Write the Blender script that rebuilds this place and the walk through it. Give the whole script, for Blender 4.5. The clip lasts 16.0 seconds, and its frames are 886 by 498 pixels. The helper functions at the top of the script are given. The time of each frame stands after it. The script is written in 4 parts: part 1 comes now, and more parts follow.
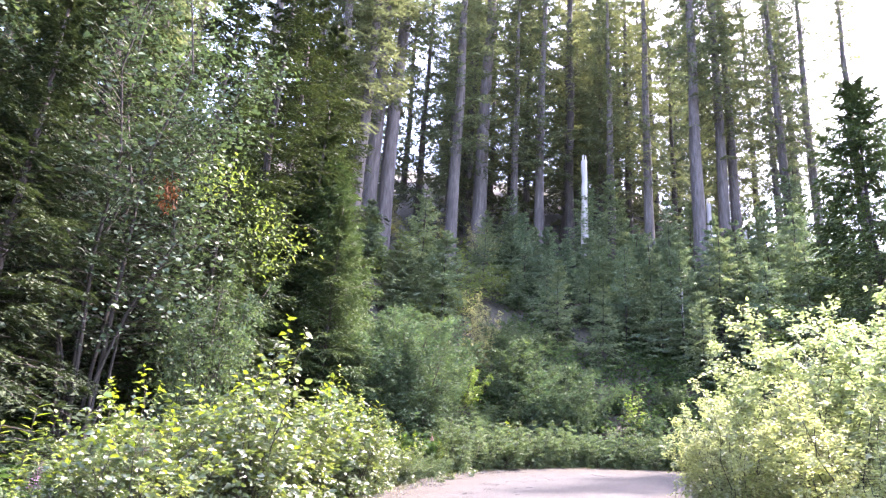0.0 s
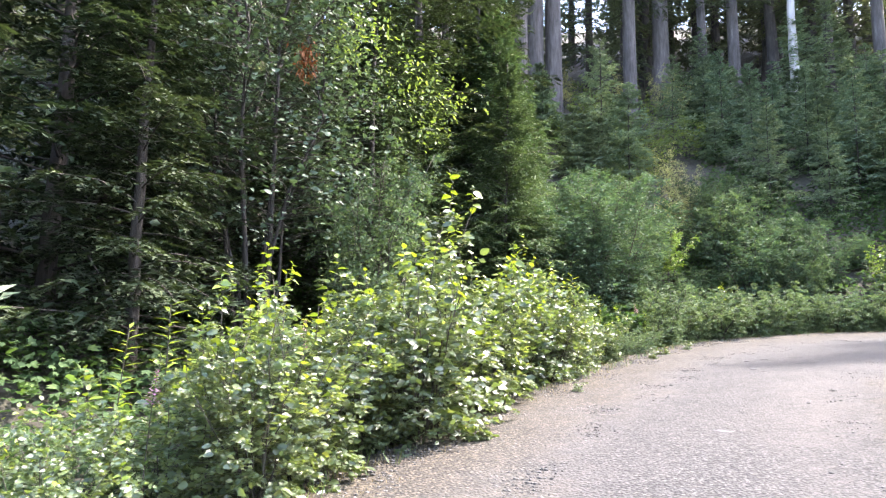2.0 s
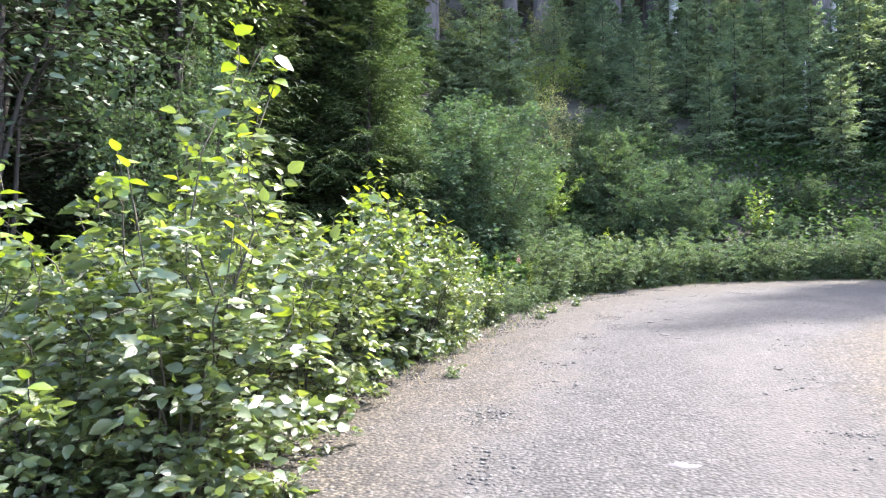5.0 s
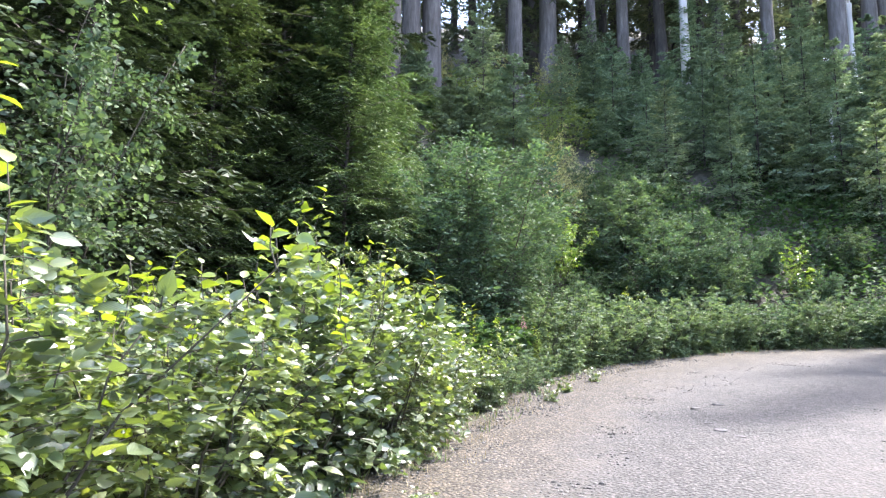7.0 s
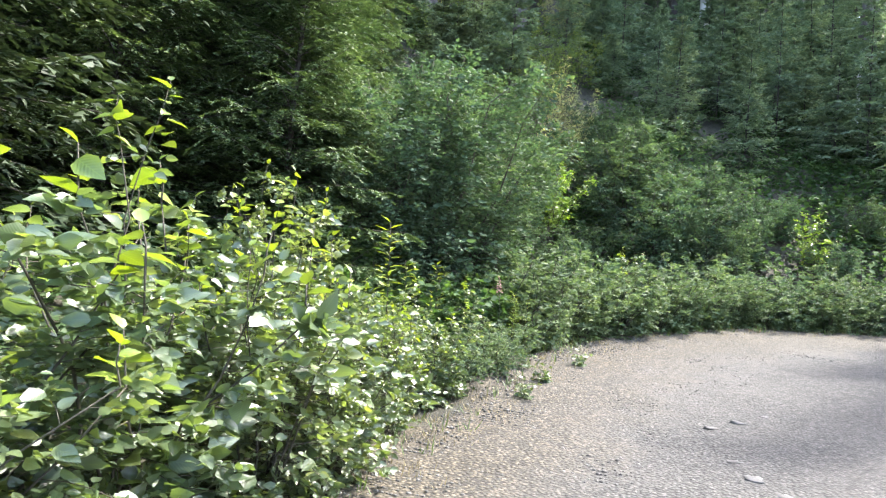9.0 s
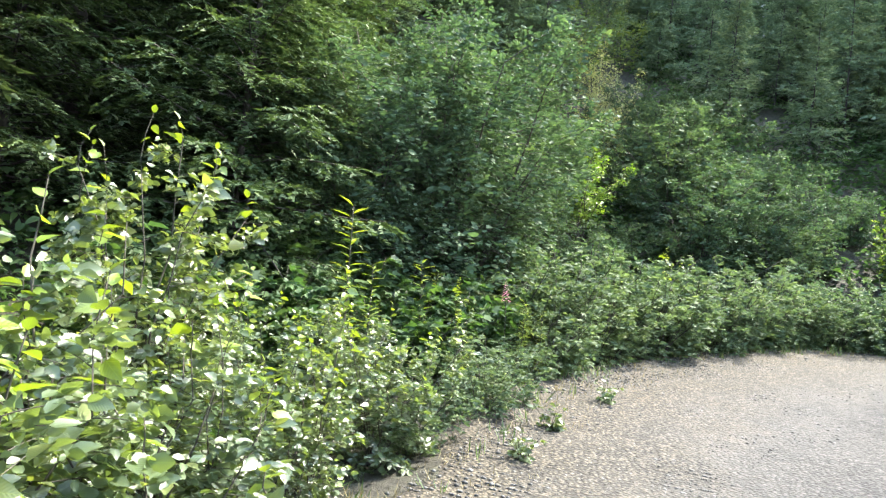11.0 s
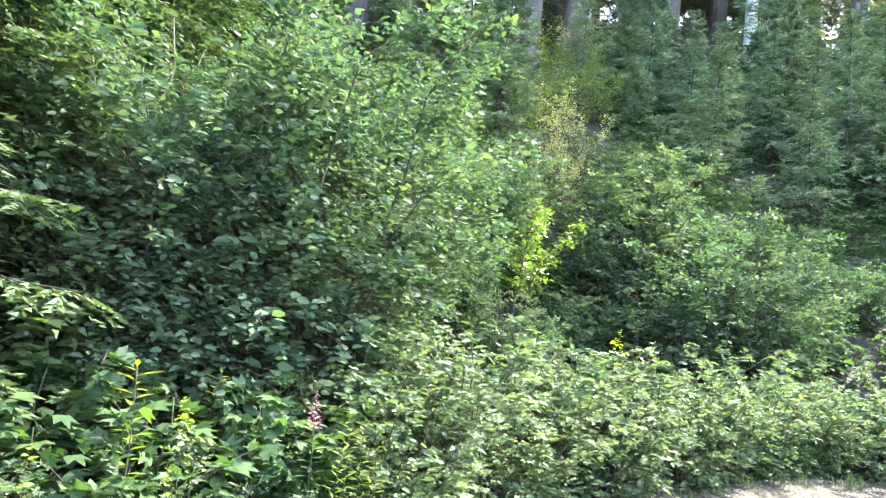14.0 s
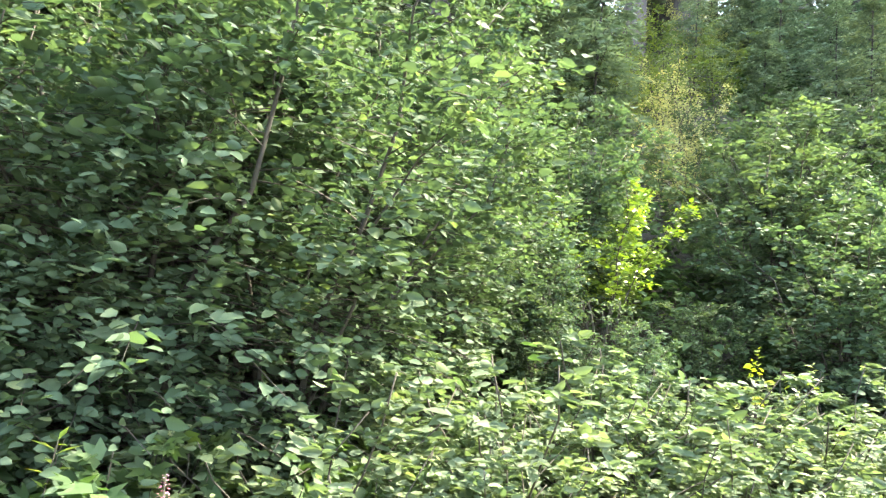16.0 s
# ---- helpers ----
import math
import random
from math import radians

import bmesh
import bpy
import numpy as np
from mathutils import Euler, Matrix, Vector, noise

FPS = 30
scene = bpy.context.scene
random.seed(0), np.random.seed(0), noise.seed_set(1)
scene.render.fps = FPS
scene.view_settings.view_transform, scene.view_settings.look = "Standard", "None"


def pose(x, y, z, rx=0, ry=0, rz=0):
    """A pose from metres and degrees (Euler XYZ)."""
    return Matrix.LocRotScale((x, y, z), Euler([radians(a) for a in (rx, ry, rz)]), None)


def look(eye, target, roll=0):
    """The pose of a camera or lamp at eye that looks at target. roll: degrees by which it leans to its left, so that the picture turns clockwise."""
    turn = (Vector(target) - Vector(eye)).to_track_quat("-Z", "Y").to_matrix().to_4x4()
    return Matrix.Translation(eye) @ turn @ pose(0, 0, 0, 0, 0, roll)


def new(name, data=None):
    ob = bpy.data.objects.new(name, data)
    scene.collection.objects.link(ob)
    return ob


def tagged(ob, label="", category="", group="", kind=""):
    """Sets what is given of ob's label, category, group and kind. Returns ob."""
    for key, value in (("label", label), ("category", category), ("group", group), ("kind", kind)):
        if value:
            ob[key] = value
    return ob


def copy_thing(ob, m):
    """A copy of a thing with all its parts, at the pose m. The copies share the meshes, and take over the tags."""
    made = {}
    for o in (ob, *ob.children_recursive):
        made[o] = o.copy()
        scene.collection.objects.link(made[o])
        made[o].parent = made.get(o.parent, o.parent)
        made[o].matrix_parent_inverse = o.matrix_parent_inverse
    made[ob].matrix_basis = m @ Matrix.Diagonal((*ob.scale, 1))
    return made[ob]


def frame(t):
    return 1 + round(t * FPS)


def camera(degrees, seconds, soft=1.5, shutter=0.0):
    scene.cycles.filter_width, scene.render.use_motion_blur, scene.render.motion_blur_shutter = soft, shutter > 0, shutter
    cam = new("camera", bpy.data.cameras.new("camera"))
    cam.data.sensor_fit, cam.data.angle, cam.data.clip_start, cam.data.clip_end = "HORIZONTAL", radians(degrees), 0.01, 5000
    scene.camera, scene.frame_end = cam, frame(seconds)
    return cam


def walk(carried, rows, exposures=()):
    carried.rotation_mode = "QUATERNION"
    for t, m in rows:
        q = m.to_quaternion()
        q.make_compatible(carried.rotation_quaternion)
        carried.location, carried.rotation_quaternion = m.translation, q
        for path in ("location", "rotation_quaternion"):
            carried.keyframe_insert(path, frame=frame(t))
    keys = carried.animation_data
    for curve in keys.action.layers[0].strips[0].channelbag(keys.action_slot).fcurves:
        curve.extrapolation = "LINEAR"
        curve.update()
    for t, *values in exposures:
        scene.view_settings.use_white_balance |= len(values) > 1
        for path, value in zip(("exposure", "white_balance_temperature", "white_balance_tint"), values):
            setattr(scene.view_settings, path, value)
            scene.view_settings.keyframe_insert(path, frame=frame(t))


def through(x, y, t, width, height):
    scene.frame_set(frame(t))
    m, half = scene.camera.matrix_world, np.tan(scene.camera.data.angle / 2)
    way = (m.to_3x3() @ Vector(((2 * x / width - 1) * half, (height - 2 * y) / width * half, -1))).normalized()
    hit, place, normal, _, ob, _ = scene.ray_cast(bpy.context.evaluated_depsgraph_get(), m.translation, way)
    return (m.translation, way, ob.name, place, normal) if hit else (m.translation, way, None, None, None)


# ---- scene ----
# ---- camera and its walk: seconds, place, yaw, pitch, roll ----
cam = camera(66.25, 16.0, soft=1.3)
ROWS = [
    (0.0, -0.039, 0.100, 1.523, 17.23, 18.47, -3.80),
    (0.5, -0.209, 0.547, 1.519, 22.58, 17.65, -1.69),
    (1.0, -0.315, 0.934, 1.535, 22.79, 12.75, -0.99),
    (1.5, -0.558, 1.435, 1.601, 29.06, 8.23, 0.09),
    (2.0, -0.832, 1.795, 1.618, 33.28, 7.84, -0.92),
    (2.5, -1.064, 2.142, 1.617, 30.67, 5.46, -0.02),
    (3.0, -1.300, 2.498, 1.715, 26.78, 7.88, 0.32),
    (3.5, -1.591, 2.854, 1.749, 26.46, 5.62, -1.65),
    (4.0, -1.771, 3.217, 1.742, 25.18, 3.48, 0.01),
    (4.2, -1.811, 3.452, 1.789, 23.70, 2.08, 0.96),
    (6.3, -2.230, 5.646, 1.890, 20.72, 6.05, -3.07),
    (6.5, -2.335, 5.896, 1.959, 19.89, 3.48, -2.83),
    (7.0, -2.428, 6.319, 1.990, 23.37, 8.39, -0.65),
    (7.5, -2.539, 6.779, 2.065, 19.98, 3.67, -2.57),
    (8.0, -2.689, 7.252, 2.185, 21.91, 1.90, -3.54),
    (8.2, -2.754, 7.435, 2.246, 20.17, 3.05, -3.66),
    (10.3, -3.079, 9.468, 2.445, 26.06, 1.54, -6.77),
    (10.5, -3.126, 9.652, 2.469, 26.00, 0.56, -6.27),
    (11.0, -3.207, 10.146, 2.492, 25.00, 2.45, -6.37),
    (11.5, -3.250, 10.648, 2.549, 23.83, 4.12, -7.05),
    (12.0, -3.284, 11.137, 2.644, 24.02, 7.55, -5.05),
    (12.5, -3.315, 11.684, 2.681, 24.58, 5.18, -4.99),
    (13.0, -3.239, 12.188, 2.754, 22.54, 6.43, -6.64),
    (13.5, -3.236, 12.671, 2.803, 27.63, 4.72, -2.91),
    (14.0, -3.136, 13.124, 2.924, 24.53, 8.00, -7.55),
    (14.5, -3.173, 13.691, 2.925, 23.52, 9.04, -9.17),
    (15.0, -3.304, 14.204, 2.951, 29.22, 8.99, -3.07),
    (15.5, -3.377, 14.660, 2.998, 31.90, 8.40, -3.83),
    (16.0, -3.440, 15.222, 3.038, 35.47, 8.88, -5.94),
]
EXPOSURES = [(0.0, 3.75, 6450, 33), (0.5, 3.77, 6450, 36), (1.0, 3.55, 6600, 15), (1.5, 3.48, 6700, 16), (2.0, 3.45, 6500, 19), (4.0, 3.33, 6350, 16), (7.0, 3.33, 6250, 17), (10.5, 3.3, 6600, 6), (12.5, 3.97, 6350, 8), (13.5, 4.07, 6300, 3), (14.5, 4.3, 6750, 13), (15.5, 4.3, 6800, 14), (16.0, 4.2, 7450, 8)]
walk(cam, [(t, pose(x, y, z, 90 + pitch, roll, yaw)) for t, x, y, z, yaw, pitch, roll in ROWS], EXPOSURES)

# ---- sky and sun ----
SUN_YAW, SUN_HEIGHT = -39.0, 53.0
world = bpy.data.worlds.new("sky")
scene.world = world
world.use_nodes = True
wn = world.node_tree.nodes
sky = wn.new("ShaderNodeTexSky")
sky.sky_type, sky.sun_disc = "NISHITA", False
sky.sun_elevation, sky.sun_rotation = radians(SUN_HEIGHT), radians(-SUN_YAW)
sky.air_density, sky.dust_density = 1.0, 2.5
world.node_tree.links.new(sky.outputs[0], wn["Background"].inputs[0])
wn["Background"].inputs[1].default_value = 0.15
sun = new("sun", bpy.data.lights.new("sun", "SUN"))
sun.data.energy, sun.data.angle, sun.data.color = 2.0, radians(1.2), (1.0, 0.95, 0.86)
sun.matrix_world = look((0, 0, 60), (math.sin(radians(SUN_YAW)) * 50, -math.cos(radians(SUN_YAW)) * 50, 60 - 50 * math.tan(radians(SUN_HEIGHT))))


# ---- materials ----
def mat(name):
    m = bpy.data.materials.new(name)
    m.use_nodes = True
    nt = m.node_tree
    return m, nt, nt.nodes["Principled BSDF"], nt.nodes["Material Output"]


def node(nt, kind, **values):
    n = nt.nodes.new(kind)
    for key, value in values.items():
        n.inputs[key.replace("_", " ")].default_value = value
    return n


def ramp(nt, source, stops):
    r = nt.nodes.new("ShaderNodeValToRGB")
    e = r.color_ramp.elements
    while len(e) < len(stops):
        e.new(0.5)
    for el, (p, c) in zip(e, stops):
        el.position, el.color = p, (*c, 1)
    nt.links.new(source, r.inputs[0])
    return r


def mixed(nt, factor, a, b, blend="MIX"):
    n = nt.nodes.new("ShaderNodeMix")
    n.data_type, n.blend_type = "RGBA", blend
    for value, slot in ((factor, 0), (a, 6), (b, 7)):
        if isinstance(value, (int, float)):
            n.inputs[slot].default_value = value
        elif isinstance(value, tuple):
            n.inputs[slot].default_value = (*value, 1)
        else:
            nt.links.new(value, n.inputs[slot])
    return n.outputs[2]


def leaf_material(name, dark, mid, light, through, share=0.38, rough=0.4, veins=False, needle=False, sheen=0.85):
    """Leaves: each one has its own tone, a glossy upper skin, and lets light through."""
    m, nt, bsdf, out = mat(name)
    geo = nt.nodes.new("ShaderNodeNewGeometry")
    info = nt.nodes.new("ShaderNodeObjectInfo")
    tone = ramp(nt, geo.outputs["Random Per Island"], [(0.0, dark), (0.45, mid), (0.85, mid), (1.0, light)])
    n = node(nt, "ShaderNodeTexNoise", Scale=0.9, Detail=3.0)
    pos = nt.nodes.new("ShaderNodeNewGeometry")
    nt.links.new(pos.outputs["Position"], n.inputs["Vector"])
    drift = ramp(nt, n.outputs["Fac"], [(0.3, (0.68, 0.72, 0.7)), (0.7, (1.2, 1.16, 1.0))])
    colour = mixed(nt, 1.0, tone.outputs[0], drift.outputs[0], "MULTIPLY")
    own = ramp(nt, info.outputs["Random"], [(0.0, (0.86, 0.92, 0.95)), (1.0, (1.14, 1.06, 0.94))])
    colour = mixed(nt, 1.0, colour, own.outputs[0], "MULTIPLY")
    if veins:
        uv = nt.nodes.new("ShaderNodeTexCoord")
        sep = nt.nodes.new("ShaderNodeSeparateXYZ")
        nt.links.new(uv.outputs["UV"], sep.inputs[0])
        across = node(nt, "ShaderNodeMath")
        across.operation = "SUBTRACT"
        nt.links.new(sep.outputs[0], across.inputs[0])
        across.inputs[1].default_value = 0.5
        span = nt.nodes.new("ShaderNodeMath")
        span.operation = "ABSOLUTE"
        nt.links.new(across.outputs[0], span.inputs[0])
        run = nt.nodes.new("ShaderNodeMath")
        run.operation = "MULTIPLY_ADD"
        nt.links.new(span.outputs[0], run.inputs[0])
        run.inputs[1].default_value = -0.9
        nt.links.new(sep.outputs[1], run.inputs[2])
        wave = nt.nodes.new("ShaderNodeMath")
        wave.operation = "MULTIPLY"
        nt.links.new(run.outputs[0], wave.inputs[0])
        wave.inputs[1].default_value = 52.0
        sine = nt.nodes.new("ShaderNodeMath")
        sine.operation = "SINE"
        nt.links.new(wave.outputs[0], sine.inputs[0])
        bump = node(nt, "ShaderNodeBump", Strength=0.18, Distance=0.003)
        nt.links.new(sine.outputs[0], bump.inputs["Height"])
        nt.links.new(bump.outputs[0], bsdf.inputs["Normal"])
        rib = ramp(nt, span.outputs[0], [(0.0, (1.25, 1.25, 1.1)), (0.03, (1.0, 1.0, 1.0))])
        colour = mixed(nt, 1.0, colour, rib.outputs[0], "MULTIPLY")
    nt.links.new(colour, bsdf.inputs["Base Color"])
    bsdf.inputs["Roughness"].default_value = rough
    bsdf.inputs["Specular IOR Level"].default_value = 0.2 if needle else sheen
    if veins:
        bsdf.inputs["Coat Weight"].default_value, bsdf.inputs["Coat Roughness"].default_value = 0.7, 0.38
    trans = nt.nodes.new("ShaderNodeBsdfTranslucent")
    glow = mixed(nt, 1.0, colour, through, "MULTIPLY")
    nt.links.new(glow, trans.inputs[0])
    mix = nt.nodes.new("ShaderNodeMixShader")
    mix.inputs[0].default_value = share
    nt.links.new(bsdf.outputs[0], mix.inputs[1])
    nt.links.new(trans.outputs[0], mix.inputs[2])
    nt.links.new(mix.outputs[0], out.inputs[0])
    return m


def rough_material(name, stops, scale, stretch=(1, 1, 1), rough=0.85, bump=0.6, dist=0.02, blotch=None):
    """Bark, wood, soil: fine grain over broad blotches, with relief."""
    m, nt, bsdf, out = mat(name)
    geo = nt.nodes.new("ShaderNodeTexCoord")
    mp = node(nt, "ShaderNodeMapping", Scale=stretch)
    nt.links.new(geo.outputs["Object"], mp.inputs[0])
    fine = node(nt, "ShaderNodeTexNoise", Scale=scale, Detail=8.0, Roughness=0.65)
    nt.links.new(mp.outputs[0], fine.inputs["Vector"])
    tone = ramp(nt, fine.outputs["Fac"], stops)
    colour = tone.outputs[0]
    broad = node(nt, "ShaderNodeTexNoise", Scale=scale * 0.12, Detail=4.0)
    nt.links.new(mp.outputs[0], broad.inputs["Vector"])
    shade = ramp(nt, broad.outputs["Fac"], [(0.35, blotch or (0.7, 0.7, 0.7)), (0.65, (1.1, 1.1, 1.1))])
    colour = mixed(nt, 1.0, colour, shade.outputs[0], "MULTIPLY")
    nt.links.new(colour, bsdf.inputs["Base Color"])
    bsdf.inputs["Roughness"].default_value = rough
    b = node(nt, "ShaderNodeBump", Strength=bump, Distance=dist)
    nt.links.new(fine.outputs["Fac"], b.inputs["Height"])
    nt.links.new(b.outputs[0], bsdf.inputs["Normal"])
    return m


def gravel_material():
    """Packed gravel: stones, dusty wheel tracks, and a margin strewn with straw."""
    m, nt, bsdf, out = mat("gravel")
    geo = nt.nodes.new("ShaderNodeTexCoord")
    cells = node(nt, "ShaderNodeTexVoronoi", Scale=38.0)
    nt.links.new(geo.outputs["Object"], cells.inputs["Vector"])
    cells2 = node(nt, "ShaderNodeTexVoronoi", Scale=13.0)
    nt.links.new(geo.outputs["Object"], cells2.inputs["Vector"])
    grey = ramp(nt, cells.outputs["Color"], [(0.0, (0.019, 0.0185, 0.0178)), (0.45, (0.047, 0.0455, 0.043)), (0.8, (0.08, 0.077, 0.0715)), (1.0, (0.122, 0.117, 0.108))])
    crack = ramp(nt, cells.outputs["Distance"], [(0.3, (1.12, 1.12, 1.12)), (0.62, (0.38, 0.38, 0.38))])
    uv = nt.nodes.new("ShaderNodeUVMap")
    sep = nt.nodes.new("ShaderNodeSeparateXYZ")
    nt.links.new(uv.outputs[0], sep.inputs[0])
    wobble = node(nt, "ShaderNodeTexNoise", Scale=1.3, Detail=6.0, Roughness=0.65)
    nt.links.new(geo.outputs["Object"], wobble.inputs["Vector"])
    across = nt.nodes.new("ShaderNodeMath")
    across.operation = "MULTIPLY_ADD"
    nt.links.new(wobble.outputs["Fac"], across.inputs[0])
    across.inputs[1].default_value = 0.3
    nt.links.new(sep.outputs[0], across.inputs[2])
    track = ramp(nt, across.outputs[0], [(0.28, (0.05, 0.05, 0.05)), (0.42, (0.98, 0.98, 0.98)), (0.52, (0.3, 0.3, 0.3)), (0.66, (0.3, 0.3, 0.3)), (0.8, (0.98, 0.98, 0.98)), (0.95, (0.05, 0.05, 0.05))])
    dust = node(nt, "ShaderNodeTexNoise", Scale=0.7, Detail=6.0, Roughness=0.65)
    nt.links.new(geo.outputs["Object"], dust.inputs["Vector"])
    spread = ramp(nt, dust.outputs["Fac"], [(0.36, (0.1, 0.1, 0.1)), (0.54, (1, 1, 1))])
    amount = mixed(nt, 1.0, track.outputs[0], spread.outputs[0], "MULTIPLY")
    colour = mixed(nt, amount, grey.outputs[0], (0.05646, 0.05262, 0.04764))
    margin = ramp(nt, across.outputs[0], [(0.2, (0.9, 0.9, 0.9)), (0.46, (0, 0, 0)), (0.88, (0, 0, 0)), (1.0, (0.8, 0.8, 0.8))])
    straw = ramp(nt, cells.outputs["Color"], [(0.0, (0.02646, 0.02132, 0.01386)), (0.5, (0.06835, 0.05512, 0.03533)), (1.0, (0.1378, 0.1134, 0.07424))])
    colour = mixed(nt, margin.outputs[0], colour, straw.outputs[0])
    big = ramp(nt, cells2.outputs["Color"], [(0.0, (0.8, 0.8, 0.81)), (1.0, (1.2, 1.19, 1.17))])
    colour = mixed(nt, 1.0, colour, big.outputs[0], "MULTIPLY")
    loose = mixed(nt, amount, crack.outputs[0], (0.96, 0.96, 0.96))
    colour = mixed(nt, 1.0, colour, loose, "MULTIPLY")
    nt.links.new(colour, bsdf.inputs["Base Color"])
    bsdf.inputs["Roughness"].default_value = 0.9
    b = node(nt, "ShaderNodeBump", Strength=1.0, Distance=0.014)
    b.invert = True
    nt.links.new(cells.outputs["Distance"], b.inputs["Height"])
    nt.links.new(b.outputs[0], bsdf.inputs["Normal"])
    return m


def stone_material():
    m, nt, bsdf, out = mat("road_stone")
    geo = nt.nodes.new("ShaderNodeNewGeometry")
    tone = ramp(nt, geo.outputs["Random Per Island"], [(0.0, (0.03, 0.0295, 0.029)), (0.6, (0.085, 0.081, 0.074)), (1.0, (0.17, 0.162, 0.148))])
    n = node(nt, "ShaderNodeTexNoise", Scale=60.0, Detail=3.0)
    tint = ramp(nt, n.outputs["Fac"], [(0.3, (0.8, 0.8, 0.8)), (0.7, (1.15, 1.15, 1.15))])
    nt.links.new(mixed(nt, 1.0, tone.outputs[0], tint.outputs[0], "MULTIPLY"), bsdf.inputs["Base Color"])
    bsdf.inputs["Roughness"].default_value = 0.8
    return m


ALDER = leaf_material("alder_leaf", (0.06206, 0.094, 0.05529), (0.107, 0.152, 0.08245), (0.1926, 0.228, 0.097), (1.6, 1.6, 0.5), share=0.42, rough=0.36, veins=True)
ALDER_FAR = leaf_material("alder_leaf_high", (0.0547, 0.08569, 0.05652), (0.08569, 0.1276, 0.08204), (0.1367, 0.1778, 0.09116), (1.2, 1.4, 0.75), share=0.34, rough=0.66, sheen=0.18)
YOUNG = leaf_material("young_alder_leaf", (0.102, 0.1615, 0.0255), (0.1615, 0.2295, 0.02975), (0.255, 0.289, 0.0425), (1.5, 1.5, 0.4), veins=True)
# Greyer copy of the alder leaf; the tree's shade is put into its colour.
SHADED_ALDER = leaf_material("shaded_alder_leaf", (0.054, 0.0768, 0.0504), (0.0816, 0.1176, 0.0744), (0.144, 0.186, 0.09), (1.25, 1.4, 0.75), share=0.25, rough=0.58, sheen=0.5)
# Raised well above leaf tone: sunlight on the bush is put into the colour.
PALE = leaf_material("sunlit_willow_leaf", (0.1836, 0.2106, 0.1296), (0.2808, 0.3132, 0.2052), (0.3996, 0.432, 0.2916), (1.25, 1.35, 0.8), share=0.58, rough=0.32)
# Lit copy of the alder leaf: sunlight put in as a lighter, yellower colour.
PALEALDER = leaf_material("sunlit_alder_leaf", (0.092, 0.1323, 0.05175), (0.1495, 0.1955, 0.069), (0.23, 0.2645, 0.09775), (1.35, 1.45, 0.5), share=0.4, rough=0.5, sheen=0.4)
LIME = leaf_material("lime_leaf", (0.1029, 0.1636, 0.02805), (0.1636, 0.2338, 0.04208), (0.2244, 0.2712, 0.0561), (1.25, 1.5, 0.55))
WILLOW = leaf_material("roadside_willow_leaf", (0.06544, 0.09815, 0.06544), (0.1075, 0.1514, 0.09815), (0.1729, 0.215, 0.1215), (1.25, 1.4, 0.75), share=0.38, rough=0.6, sheen=0.25)
AUTUMN = leaf_material("yellowing_leaf", (0.2554, 0.2957, 0.1344), (0.3898, 0.4166, 0.2016), (0.5645, 0.4838, 0.2419), (1.35, 1.25, 0.8), share=0.45)
HERB = leaf_material("herb_leaf", (0.036, 0.066, 0.038), (0.058, 0.1, 0.052), (0.095, 0.145, 0.062), (1.3, 1.55, 0.7), share=0.36, rough=0.65, sheen=0.12)
BERRY = leaf_material("thimbleberry_leaf", (0.03825, 0.068, 0.034), (0.0595, 0.1037, 0.04675), (0.0935, 0.1445, 0.05525), (1.35, 1.6, 0.6), share=0.36, rough=0.55, sheen=0.35)
SPRUCE = leaf_material("spruce_bough_needles", (0.0425, 0.07013, 0.03825), (0.07225, 0.1126, 0.05738), (0.1169, 0.1594, 0.07969), (1.3, 1.4, 0.7), share=0.25, rough=0.6, needle=True)
HEMLOCK = leaf_material("hemlock_needles", (0.024, 0.034, 0.022), (0.042, 0.06, 0.034), (0.07, 0.092, 0.046), (1.3, 1.4, 0.7), share=0.18, rough=0.6, needle=True)
NEEDLE = leaf_material("young_spruce_needles", (0.1098, 0.1456, 0.112), (0.1736, 0.224, 0.168), (0.2464, 0.2968, 0.2016), (1.25, 1.4, 0.8), share=0.42, rough=0.55, needle=True)
NEEDLE_FAR = leaf_material("spruce_needles", (0.075, 0.09, 0.07), (0.115, 0.132, 0.102), (0.15, 0.168, 0.122), (1.25, 1.35, 0.8), share=0.45, rough=0.6, needle=True)
DEAD = leaf_material("dead_needles", (0.09, 0.035, 0.016), (0.16, 0.062, 0.026), (0.2, 0.09, 0.035), (1.3, 1.1, 0.8), share=0.2, rough=0.7, needle=True)
STRAW = leaf_material("dry_grass", (0.13, 0.11, 0.06), (0.22, 0.185, 0.11), (0.32, 0.275, 0.17), (1.2, 1.1, 0.8), share=0.25, rough=0.7)
GRASS = leaf_material("grass_blade", (0.05, 0.09, 0.025), (0.085, 0.135, 0.035), (0.19, 0.2, 0.07), (1.5, 1.6, 0.6), share=0.3, rough=0.5)
PETAL = leaf_material("pink_petal", (0.36, 0.14, 0.28), (0.46, 0.24, 0.38), (0.52, 0.34, 0.46), (1.1, 0.9, 1.0), share=0.35, rough=0.6)
BARK = rough_material("grey_bark", [(0.3, (0.055, 0.047, 0.043)), (0.55, (0.115, 0.1, 0.094)), (0.75, (0.18, 0.162, 0.153))], 9.0, (1, 1, 0.16), bump=0.9, dist=0.05)
DARKBARK = rough_material("dark_bark", [(0.3, (0.026, 0.021, 0.018)), (0.55, (0.058, 0.048, 0.041)), (0.75, (0.1, 0.085, 0.072))], 10.0, (1, 1, 0.2), bump=0.9, dist=0.04)
